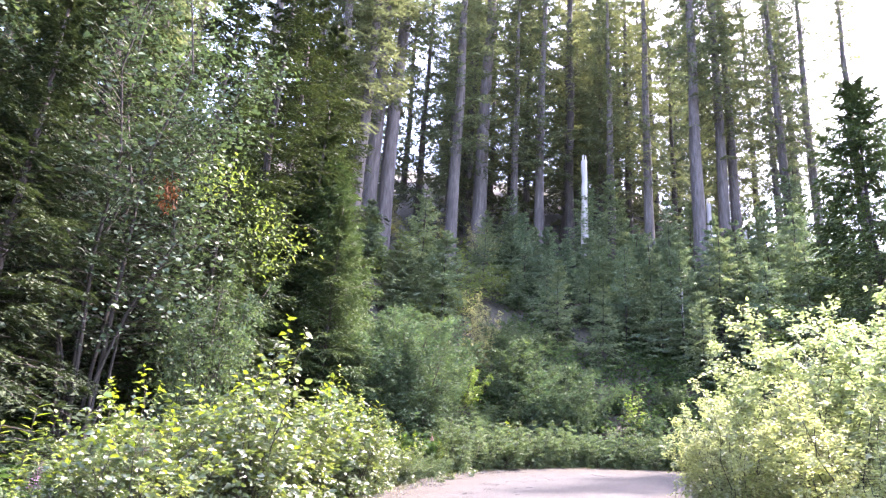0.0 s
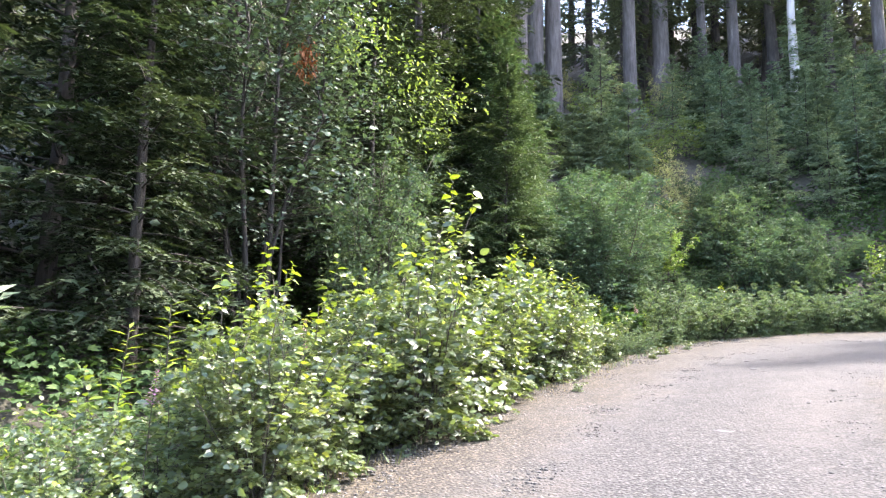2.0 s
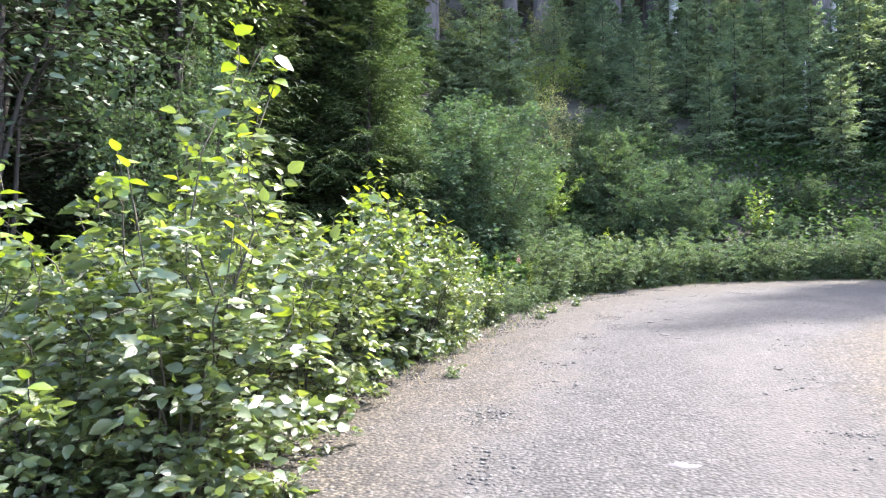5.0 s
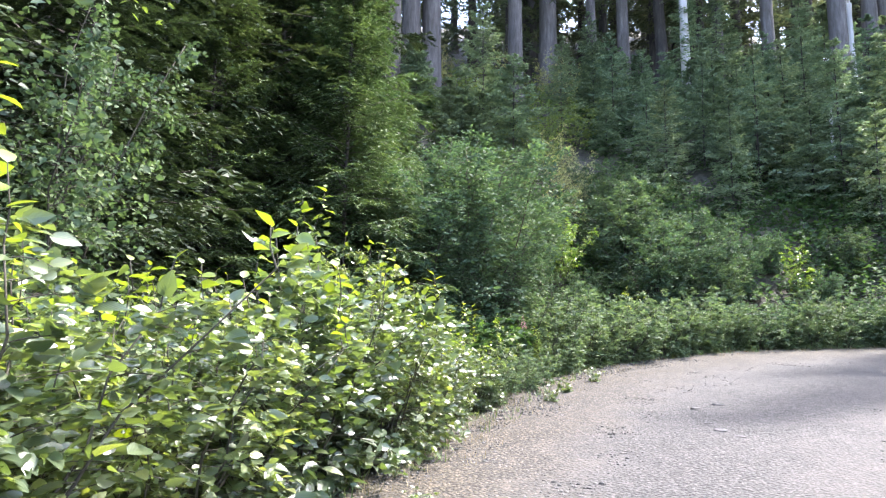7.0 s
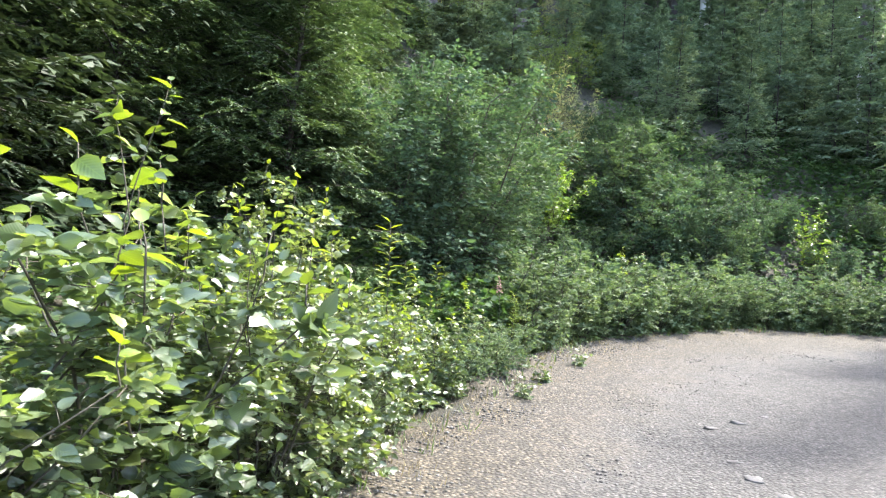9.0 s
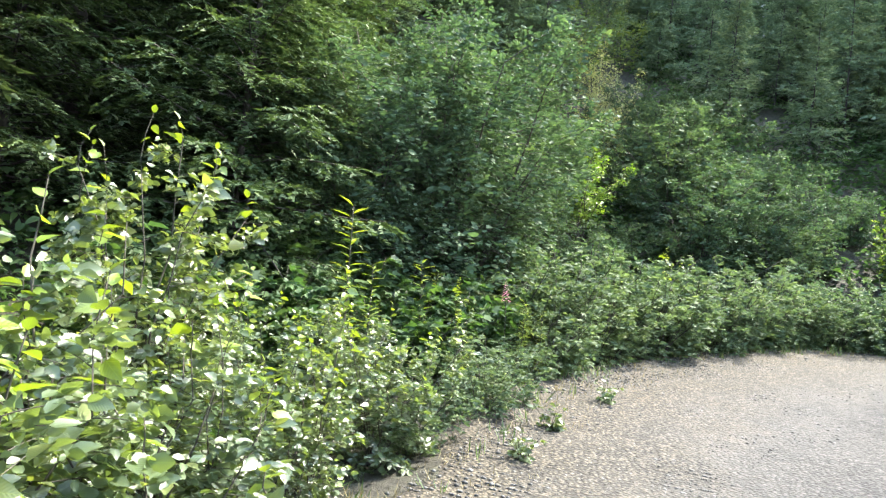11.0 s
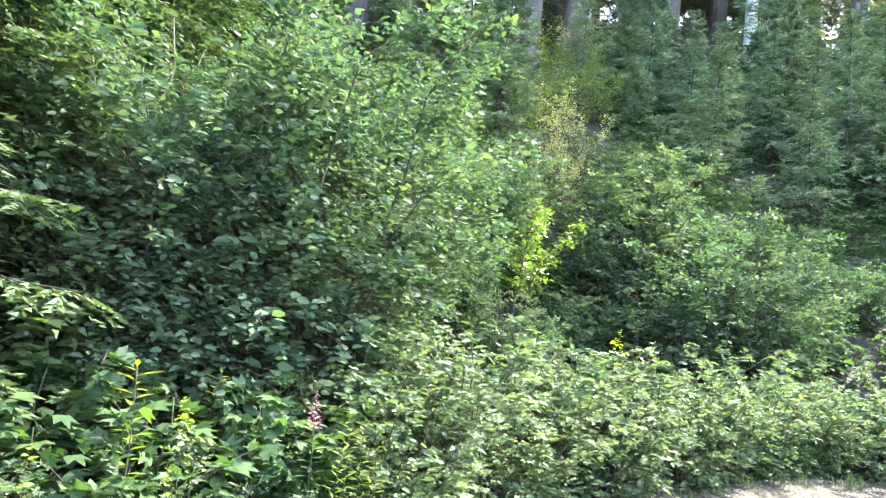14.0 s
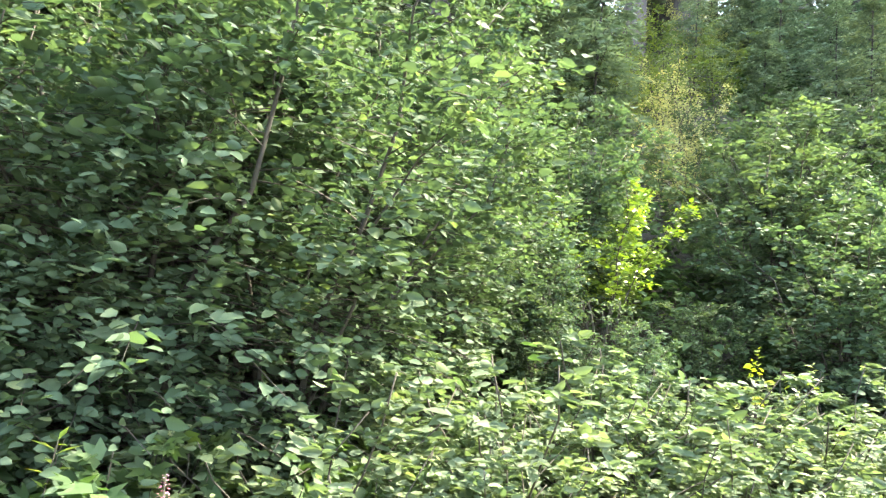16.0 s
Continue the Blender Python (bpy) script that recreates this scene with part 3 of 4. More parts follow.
# ---- ground and road ----
def build_ground():
    xs = np.concatenate([[-700, -400, -220, -130, -85, -65, -50, -42, -36], np.arange(-31, 24.1, 0.45), [27, 31, 36, 44, 55, 75, 110, 180, 320, 700]])
    ys = np.concatenate([[-700, -320, -150, -80, -45, -28, -20], np.arange(-14, 34, 0.45), np.arange(34, 62, 1.2), [66, 72, 80, 95, 120, 180, 320, 700]])
    X, Y = np.meshgrid(xs, ys, indexing="ij")
    v = np.c_[X.ravel(), Y.ravel(), height(X, Y).ravel()]
    i, j = np.meshgrid(np.arange(len(xs) - 1), np.arange(len(ys) - 1), indexing="ij")
    n = len(ys)
    q = np.stack([i * n + j, (i + 1) * n + j, (i + 1) * n + j + 1, i * n + j + 1], -1).reshape(-1, 4)
    ob = new("ground", mesh("ground", v, [q], SOIL, smooth_shade=True))
    tagged(ob, "dark forest floor rising as a wooded bank beside the road", "ground", kind="structure")


def along_line(line, n):
    """Evenly spaced points on a smoothed line."""
    p = np.array(line, float)
    fine = np.concatenate([a + (b - a) * np.linspace(0, 1, 40, endpoint=False)[:, None] for a, b in zip(p, p[1:])] + [p[-1:]])
    for _ in range(30):
        fine[1:-1] = 0.25 * fine[:-2] + 0.5 * fine[1:-1] + 0.25 * fine[2:]
    s = np.concatenate([[0], np.cumsum(np.linalg.norm(np.diff(fine, axis=0), axis=1))])
    k = np.linspace(0, s[-1], n)
    return np.c_[np.interp(k, s, fine[:, 0]), np.interp(k, s, fine[:, 1])]


def build_road():
    n, w = 300, 40
    a, b = along_line(LEFT, n), along_line(RIGHT, n)
    g = np.random.default_rng(4)
    wave = np.convolve(g.normal(0, 0.16, n + 20), np.ones(4) / 4, "same")[:n]
    k = np.linspace(-0.07, 1.04, w)
    verts = []
    for c, edge in enumerate(k):
        p = a + (b - a) * edge
        fade = max(0.0, 1 - min(edge, 1 - edge) / 0.12)
        p = p + np.c_[wave * fade, 0.6 * np.roll(wave, 7) * fade]
        z = grade(p[:, 1]) + 0.03 * (1 - (2 * edge - 1) ** 2) - 0.02 * (math.exp(-((edge - 0.3) / 0.09) ** 2) + math.exp(-((edge - 0.68) / 0.09) ** 2))
        z = z + 0.006 * np.sin(p[:, 0] * 5.1 + 2 * np.sin(p[:, 1] * 3.3)) - (0.09 if c in (0, w - 1) else 0.0)
        verts.append(np.c_[p, z])
    v = np.stack(verts, 1).reshape(-1, 3)
    i, j = np.meshgrid(np.arange(n - 1), np.arange(w - 1), indexing="ij")
    q = np.stack([i * w + j, i * w + j + 1, (i + 1) * w + j + 1, (i + 1) * w + j], -1).reshape(-1, 4)
    ob = new("road", mesh("road", v, [q], GRAVEL, np.c_[np.tile(k, n), np.repeat(np.arange(n) / n, w)], smooth_shade=True))
    tagged(ob, "pale grey packed gravel forest road with dusty wheel tracks", "road", kind="structure")


def between(g, n, y0, y1, lo, hi, far=12.0):
    """Random places in a strip along the road's wooded edge: lo to hi metres off it."""
    p = along_line(LEFT, 1500)
    p = p[(p[:, 1] > y0) & (p[:, 1] < y1) & (p[:, 0] < far)]
    t = unit(np.gradient(p, axis=0))
    i = g.integers(0, len(p), n)
    off = g.uniform(lo, hi, n)
    return p[i] + np.c_[-t[i, 1], t[i, 0]] * off[:, None]


def build_stones():
    """Loose stones on the road."""
    g = np.random.default_rng(8)
    octa = np.array([(1, 0, 0), (-1, 0, 0), (0, 1, 0), (0, -1, 0), (0, 0, 1), (0, 0, -1)], float)
    faces = np.array([(0, 2, 4), (2, 1, 4), (1, 3, 4), (3, 0, 4), (2, 0, 5), (1, 2, 5), (3, 1, 5), (0, 3, 5)])
    xy = np.concatenate([between(g, 6500, 3, 21.3, -4.2, 0.1), between(g, 11000, 4, 20, -1.5, 0.15), between(g, 700, 20, 24, -3, 0.1)])
    n = len(xy)
    size = 0.008 + 0.014 * g.uniform(0, 1, n) ** 3
    size[:90] = g.uniform(0.02, 0.04, 90)
    v = octa[None] * (size[:, None, None] * g.uniform(0.55, 1.3, (n, 6, 1)) * np.array([1, 1, 0.55]))
    a = g.uniform(0, 6.28, n)[:, None]
    x, y = v[..., 0].copy(), v[..., 1].copy()
    v[..., 0], v[..., 1] = x * np.cos(a) - y * np.sin(a), x * np.sin(a) + y * np.cos(a)
    z = grade(xy[:, 1]) + 0.006
    v += np.c_[xy, z][:, None]
    f = (faces[None] + (np.arange(n) * 6)[:, None, None]).reshape(-1, 3)
    ob = new("loose_gravel", mesh("loose_gravel", v.reshape(-1, 3), [f], STONE))
    tagged(ob, "loose grey stones strewn over the packed road", "gravel", kind="stuff")


def build_verge(name, label, seed, xy, low, high, material, blades, lean=0.5):
    """Tufts of grass blades standing along the road's edge."""
    g = np.random.default_rng(seed)
    n = len(xy)
    at = np.repeat(np.c_[xy, np.maximum(height(xy[:, 0], xy[:, 1]), grade(xy[:, 1]) - 0.03)], blades, axis=0) + np.c_[g.normal(0, 0.045, (n * blades, 2)), np.full(n * blades, -0.01)]
    a = g.uniform(0, 6.28, n * blades)
    tilt = lean * np.abs(g.normal(0, 1, n * blades))
    along = np.c_[np.cos(a) * tilt, np.sin(a) * tilt, np.ones(n * blades)]
    nm = np.c_[np.cos(a), np.sin(a), 0.3 + 0 * a]
    ob = new(name, leaves(name, BLADE, at, along, nm, g.uniform(low, high, n * blades), material, 0.22))
    tagged(ob, label, "grass", kind="stuff")


def build_herbs(name, label, seed, xy, low, high, leaf, template, material, per, width=1.0):
    """A low layer of leafy stalks covering the bank."""
    g = np.random.default_rng(seed)
    n = len(xy)
    tall = np.repeat(g.uniform(low, high, n), per)
    k = g.uniform(0.25, 1.0, n * per)
    a = g.uniform(0, 6.28, n * per)
    r = 0.12 + 0.16 * tall * g.uniform(0, 1, n * per)
    at = np.repeat(np.c_[xy, height(xy[:, 0], xy[:, 1])], per, axis=0) + np.c_[np.cos(a) * r, np.sin(a) * r, tall * k]
    along = np.c_[np.cos(a), np.sin(a), g.normal(-0.1, 0.3, n * per)]
    nm = np.array([0, 0, 1.0]) + g.normal(0, 0.35, (n * per, 3))
    ob = new(name, leaves(name, template, at, along, nm, leaf * g.uniform(0.6, 1.25, n * per), material, width))
    tagged(ob, label, "undergrowth", kind="stuff")


build_ground()
build_road()

# ---- shrubs beside the road ----
R = random.Random(11)
tip_leaf = leaves("leaf", OVATE, np.zeros((1, 3)), np.array([[0, 1.0, 0]]), np.array([[0, 0, 1.0]]), 1.0, YOUNG)
near_kinds = []
for seed, tall, wide, stems, twigs, per, leaf in ((21, 1.55, 0.62, 11, 20, 20, 0.07), (22, 1.4, 0.68, 12, 19, 20, 0.066), (23, 1.25, 0.72, 13, 17, 19, 0.064), (24, 1.7, 0.56, 10, 21, 20, 0.074)):
    m = shrub_meshes(seed, tall, wide, stems, twigs, per, leaf, OVATE, ALDER, skirt=0.5, shoot=0.13, tips=4, ruffle=0.85, thick=0.0042, narrow=0.9)
    near_kinds.append(Kind(lambda m=m: make_shrub(m, "alder_shrub", "bushy young alder with glossy toothed green leaves beside the road", "shrub", "alder shrubs along the road", tip_leaf)))
sapling = shrub_meshes(31, 2.3, 0.28, 3, 20, 8, 0.08, OVATE, ALDER, low=0.06, reach=0.15, tips=9, thick=0.0032, shoot=0.16)
sapling_kind = Kind(lambda: make_shrub(sapling, "alder_sapling", "slender upright alder sapling with bright yellow-green top leaves", "sapling", "alder saplings along the road", tip_leaf))
low_kinds = []
for seed, tall, wide, stems, twigs, per, leaf in ((41, 0.95, 0.55, 16, 13, 20, 0.048), (42, 1.15, 0.55, 15, 14, 20, 0.052), (43, 0.8, 0.6, 17, 12, 19, 0.045)):
    m = shrub_meshes(seed, tall, wide, stems, twigs, per, leaf, SIMPLE, WILLOW, low=0.03, split=False, skirt=0.3, bare_twigs=False, thick=0.0028, narrow=0.85, ruffle=0.9)
    low_kinds.append(Kind(lambda m=m: make_shrub(m, "willow_shrub", "low dense leafy green shrub on the road's far edge", "shrub", "low shrubs on the far edge")))

berry = shrub_meshes(45, 0.85, 0.55, 10, 9, 8, 0.1, LOBED, BERRY, low=0.25, split=False, skirt=0.3, reach=0.3, bare_twigs=False, thick=0.004)
berry_kind = Kind(lambda: make_shrub(berry, "thimbleberry_plant", "low plant with broad lobed green leaves under the alders", "shrub", "lobed-leaved plants under the alders"))

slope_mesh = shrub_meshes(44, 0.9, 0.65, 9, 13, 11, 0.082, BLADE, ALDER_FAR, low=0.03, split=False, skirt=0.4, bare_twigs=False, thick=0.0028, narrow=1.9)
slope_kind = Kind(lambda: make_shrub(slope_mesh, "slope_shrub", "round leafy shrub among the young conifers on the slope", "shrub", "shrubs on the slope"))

# masses from the near end to the bend: places, then height
for x, y, tall in ((-4.6, 1.5, 0.9), (-5.0, 2.9, 0.8), (-4.3, 3.6, 0.95), (-5.3, 4.0, 0.85), (-4.75, 4.5, 1.15), (-4.25, 4.85, 1.35), (-4.5, 5.5, 1.55), (-5.3, 5.3, 1.15), (-5.5, 6.1, 1.45),
                   (-4.75, 6.4, 1.55), (-4.45, 6.95, 1.85), (-5.1, 7.1, 1.55), (-4.75, 7.7, 1.95), (-5.7, 7.4, 1.35), (-5.2, 8.3, 1.6), (-4.95, 8.9, 1.55), (-6.0, 8.8, 1.55), (-5.3, 9.6, 1.65), (-6.1, 10.2, 1.6),
                   (-5.35, 10.5, 1.9), (-5.05, 11.2, 1.6), (-5.75, 11.3, 1.35), (-5.1, 11.9, 1.15), (-5.8, 12.5, 1.05), (-5.2, 12.9, 1.05), (-6.0, 13.5, 1.1), (-5.35, 14.0, 1.05), (-5.9, 14.7, 0.9),
                   (-6.5, 7.9, 1.2), (-6.7, 9.4, 1.3)):
    R.choice(near_kinds).grow(x, y, tall, R.uniform(0.95, 1.15), lean=(R.uniform(-4, 4), R.uniform(-4, 4)))
for x, y, tall in ((-4.28, 6.95, 2.5), (-4.6, 7.6, 2.15), (-4.12, 4.78, 1.7), (-4.46, 4.66, 1.62), (-4.75, 8.5, 1.5), (-5.26, 10.47, 2.2), (-5.08, 11.25, 1.8), (-5.9, 9.86, 1.75), (-6.0, 12.0, 1.05), (-5.2, 13.1, 1.3), (-5.56, 15.68, 1.15), (-4.46, 20.9, 1.5), (-4.2, 21.15, 1.4), (-6.1, 12.5, 1.2), (-5.5, 6.0, 1.7), (-5.0, 12.2, 1.3)):
    sapling_kind.grow(x, y, tall, 1.1)
# low row round the bend
for i, (x, y) in enumerate(along_line(LEFT, 1500)[::9]):
    if 14.2 < y < 25 and x < 11:
        for off in (0.5, 1.3):
            nx, ny = (-0.95, 0.1) if y < 17.5 else (-0.75, 0.65) if y < 21 else (-0.3, 0.95)
            px, py = x + nx * off + R.uniform(-0.2, 0.2), y + ny * off + R.uniform(-0.2, 0.2)
            if y > 17.4:
                R.choice(low_kinds).grow(px, py, R.uniform(0.95, 1.25) * (1.0 if off < 1 else 1.2), R.uniform(1.0, 1.3))
            elif off < 1:
                R.choice(low_kinds).grow(px, py, R.uniform(0.5, 0.7), R.uniform(1.1, 1.4))
            elif y < 15.6:
                R.choice(near_kinds).grow(px, py, R.uniform(0.7, 0.9), R.uniform(1.0, 1.2))
            else:
                berry_kind.grow(px, py, R.uniform(0.5, 0.7), R.uniform(1.0, 1.3))
for x, y in ((-6.4, 15.3), (-6.9, 15.8), (-6.2, 16.0), (-6.6, 16.5), (-7.2, 16.6), (-6.1, 16.9), (-6.5, 17.3), (-6.9, 14.8), (-7.5, 15.6), (-6.1, 17.8), (-7.7, 16.2), (-6.6, 14.2), (-7.1, 13.6)):
    berry_kind.grow(x, y, R.uniform(0.75, 1.05), R.uniform(1.0, 1.25))

# the bushes across the road, whose leaf colour carries the sunlight
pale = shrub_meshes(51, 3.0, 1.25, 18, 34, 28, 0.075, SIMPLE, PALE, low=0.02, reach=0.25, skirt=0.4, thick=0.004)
pale_kind = Kind(lambda: make_shrub(pale, "willow_bush", "pale green willow bush at the road's inner edge, sunlight put into its leaf colour", "bush", "sunlit bushes across the road"))
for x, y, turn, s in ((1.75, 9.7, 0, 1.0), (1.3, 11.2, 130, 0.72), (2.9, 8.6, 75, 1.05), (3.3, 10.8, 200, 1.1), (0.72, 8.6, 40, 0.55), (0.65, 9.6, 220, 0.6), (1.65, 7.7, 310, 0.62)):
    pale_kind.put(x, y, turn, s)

# ---- tall alders on the bank ----
alder_kinds = []
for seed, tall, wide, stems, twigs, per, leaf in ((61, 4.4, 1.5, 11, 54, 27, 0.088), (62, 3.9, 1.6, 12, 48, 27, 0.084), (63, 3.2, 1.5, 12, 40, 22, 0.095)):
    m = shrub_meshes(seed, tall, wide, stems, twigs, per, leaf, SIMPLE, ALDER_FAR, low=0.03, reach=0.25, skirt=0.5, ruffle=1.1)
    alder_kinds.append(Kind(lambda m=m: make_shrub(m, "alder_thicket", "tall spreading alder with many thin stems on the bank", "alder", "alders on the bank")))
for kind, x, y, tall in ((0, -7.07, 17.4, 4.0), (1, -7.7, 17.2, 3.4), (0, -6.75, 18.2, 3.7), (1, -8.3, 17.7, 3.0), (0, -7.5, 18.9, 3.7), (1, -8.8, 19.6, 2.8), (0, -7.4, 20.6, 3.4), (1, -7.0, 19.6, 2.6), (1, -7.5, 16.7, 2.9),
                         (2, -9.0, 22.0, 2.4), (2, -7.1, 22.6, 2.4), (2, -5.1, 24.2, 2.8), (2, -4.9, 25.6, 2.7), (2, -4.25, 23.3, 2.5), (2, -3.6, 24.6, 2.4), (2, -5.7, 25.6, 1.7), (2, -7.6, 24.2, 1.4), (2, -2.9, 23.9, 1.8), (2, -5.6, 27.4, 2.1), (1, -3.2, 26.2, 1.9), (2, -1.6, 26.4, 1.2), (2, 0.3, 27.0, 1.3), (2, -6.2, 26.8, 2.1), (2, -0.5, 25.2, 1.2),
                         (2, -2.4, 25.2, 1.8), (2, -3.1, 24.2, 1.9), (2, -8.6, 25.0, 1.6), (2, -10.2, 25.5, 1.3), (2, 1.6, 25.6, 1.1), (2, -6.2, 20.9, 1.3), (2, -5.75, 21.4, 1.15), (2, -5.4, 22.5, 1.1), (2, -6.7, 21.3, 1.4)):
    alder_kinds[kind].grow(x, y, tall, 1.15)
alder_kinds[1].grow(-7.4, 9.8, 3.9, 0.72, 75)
near_kinds[3].put(-6.3, 12.9, 20, 1.08, wide=0.9)
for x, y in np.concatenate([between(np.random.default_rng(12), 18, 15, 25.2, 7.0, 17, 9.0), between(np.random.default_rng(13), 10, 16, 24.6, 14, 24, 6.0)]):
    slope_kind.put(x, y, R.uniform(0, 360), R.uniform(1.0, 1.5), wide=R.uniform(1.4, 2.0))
lime = shrub_meshes(71, 2.0, 0.85, 10, 20, 20, 0.06, SIMPLE, LIME, low=0.4, reach=0.2)
stand(make_shrub(lime, "lime_sapling", "small sapling with bright yellow-green leaves on the bank", "sapling", ""), -6.35, 22.2, 20, 1.05, wide=1.12)
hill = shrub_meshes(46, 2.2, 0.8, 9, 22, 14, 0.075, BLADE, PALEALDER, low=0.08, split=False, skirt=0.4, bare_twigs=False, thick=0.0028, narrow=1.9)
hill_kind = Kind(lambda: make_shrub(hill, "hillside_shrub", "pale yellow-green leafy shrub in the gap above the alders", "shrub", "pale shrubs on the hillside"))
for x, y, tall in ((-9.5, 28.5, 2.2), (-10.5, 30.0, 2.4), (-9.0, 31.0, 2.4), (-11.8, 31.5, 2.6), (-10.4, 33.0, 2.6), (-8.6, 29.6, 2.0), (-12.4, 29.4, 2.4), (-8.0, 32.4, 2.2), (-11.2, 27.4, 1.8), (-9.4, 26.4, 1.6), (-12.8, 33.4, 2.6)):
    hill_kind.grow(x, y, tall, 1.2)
lime_far = shrub_meshes(73, 1.6, 0.4, 5, 16, 10, 0.075, SIMPLE, LIME, low=0.3, reach=0.2)
stand(make_shrub(lime_far, "lime_sapling", "slim sapling with bright yellow-green leaves above the low shrubs", "sapling", ""), -0.9, 25.4, 50, 1.0)
gold = shrub_meshes(72, 3.4, 0.8, 8, 28, 11, 0.075, SIMPLE, AUTUMN, low=0.25, reach=0.22)
gold_kind = Kind(lambda: make_shrub(gold, "yellowing_shrub", "thin shrub with yellow and orange autumn leaves", "shrub", "yellowing shrubs on the bank"))
for x, y, s in ((-6.6, 25.7, 0.62), (-6.9, 26.8, 0.7), (-7.6, 27.9, 0.75), (-7.2, 25.3, 0.52), (-10.3, 37.2, 0.85), (-9.4, 36.9, 0.8), (-12.2, 37.0, 0.9), (-15.2, 35.4, 0.8)):
    gold_kind.put(x, y, R.uniform(0, 360), s)

# ---- conifers ----
hem = [conifer_meshes(s, t, w, b, 124, 22, 16, 0.125, HEMLOCK, DARKBARK, droop=0.5, foot=f) for s, t, w, b, f in ((81, 13.0, 3.2, 0.02, 0.0), (82, 11.0, 3.0, 0.02, 0.0))]
hem_kinds = [Kind(lambda m=m: make_tree(m, "hemlock", "dark green hemlock with drooping feathery boughs on the bank", "conifer", "hemlocks beside the road")) for m in hem]
for kind, x, y, s in ((0, -10.6, 3.4, 1.0), (1, -10.1, 6.4, 1.0), (0, -10.7, 9.4, 1.05), (1, -10.2, 12.3, 1.05), (0, -10.6, 15.2, 1.0), (1, -10.3, 17.6, 0.8), (0, -12.6, 19.6, 1.1), (1, -13.6, 23.0, 1.15)):
    hem_kinds[kind].put(x, y, R.uniform(0, 360), s)
for x, y, turn, s in ((-8.3, 6.5, 20, 0.62), (-8.4, 10.9, 200, 0.6), (-9.0, 3.8, 110, 0.6)):
    hem_kinds[1].put(x, y, turn, s)
small = [conifer_meshes(s, t, w, 0.01, 84, 13, 6, 0.2, NEEDLE, DARKBARK, droop=0.42, girth=0.0045, whorls=n, ruffle=0.9, wideness=1.5) for s, t, w, n in ((83, 4.6, 1.45, 11), (84, 3.4, 1.2, 9), (85, 6.5, 1.8, 14))]
small_kinds = [Kind(lambda m=m: make_tree(m, "young_spruce", "young green conifer with level boughs on the hillside", "conifer", "young conifers on the hillside")) for m in small]
g = np.random.default_rng(5)
for x, y in np.concatenate([between(g, 66, 16, 25.2, 5.5, 20), np.array([(-8.6, 3.4), (-11.6, 4.8), (-11.9, 8.0), (-12.0, 11.0), (-11.5, 1.5)])]):
    if y > 25 and abs((x + 6.5) * 12 + (y - 25) * 3.4) < 17:
        continue
    small_kinds[int(g.integers(0, 3))].put(x, y, float(g.uniform(0, 360)), float(g.uniform(0.7, 1.15)))
bough = conifer_meshes(86, 7.2, 2.1, 0.01, 210, 24, 18, 0.09, SPRUCE, DARKBARK, droop=0.4, girth=0.006, ruffle=0.5, wideness=1.6)
bough_kind = Kind(lambda: make_tree(bough, "spruce", "green spruce with level feathery boughs down to the ground", "conifer", "spruces behind the alders"))
for x, y, turn, s in ((-8.15, 15.5, 30, 0.82), (-9.3, 16.9, 300, 1.0), (-9.6, 14.0, 140, 0.8), (-10.4, 18.6, 220, 1.15)):
    bough_kind.put(x, y, turn, s)
for x, y in between(g, 34, 17, 25.2, 9, 19, 9.0):
    if abs((x + 6.5) * 12 + (y - 25) * 3.4) < 17:
        continue
    small_kinds[int(g.integers(0, 2))].put(x, y, float(g.uniform(0, 360)), float(g.uniform(0.6, 1.0)))
tall = [conifer_meshes(s, t, w, b, 125, 13, 8, 0.32, NEEDLE_FAR, BARK, droop=0.4, girth=0.0125, sparse=0.12, taper=0.6) for s, t, w, b in ((91, 30.0, 3.0, 0.2), (92, 27.0, 2.7, 0.3), (93, 33.0, 3.0, 0.36))]
tall_kinds = [Kind(lambda m=m: make_tree(m, "tall_spruce", "tall forest conifer with a long grey bare lower trunk", "conifer", "forest conifers on the hill")) for m in tall]
for kind, x, y, s in ((0, -17.6, 24.2, 0.8), (1, -17.0, 27.4, 0.8), (0, -15.6, 27.6, 0.9), (1, -14.9, 29.4, 1.05), (2, -15.3, 32.3, 1.1), (2, -14.75, 32.9, 1.1), (0, -11.6, 35.6, 1.0), (2, -10.8, 38.6, 1.15),
                      (1, -8.4, 38.6, 0.8), (0, -7.2, 40.2, 0.9), (1, -2.6, 40.5, 0.85), (0, -0.5, 40.5, 0.85), (2, 2.3, 40.2, 1.0), (1, 3.8, 41.6, 1.1), (0, 4.6, 42.5, 0.9), (1, 7.7, 42.4, 0.95), (0, 9.2, 42.6, 0.8)):
    tall_kinds[kind].put(x, y, R.uniform(0, 360), s)
deep = [conifer_meshes(s, t, w, b, 84, 11, 5, 0.5, NEEDLE_FAR, DARKBARK, droop=0.4, girth=0.011, sparse=0.08, taper=0.6) for s, t, w, b in ((94, 24.0, 3.0, 0.06), (95, 28.0, 3.1, 0.14))]
deep_kinds = [Kind(lambda m=m: make_tree(m, "forest_spruce", "dark conifer in the depth of the hillside forest", "conifer", "conifers deep in the forest")) for m in deep]
for x, y in between(g, 58, 15, 26, 20, 52, 12.0):
    if not (x > 9 and y < 44) and not (x > -1 and 36 < y < 58):
        deep_kinds[int(g.integers(0, 2))].put(x, y, float(g.uniform(0, 360)), float(g.uniform(0.7, 1.1)))
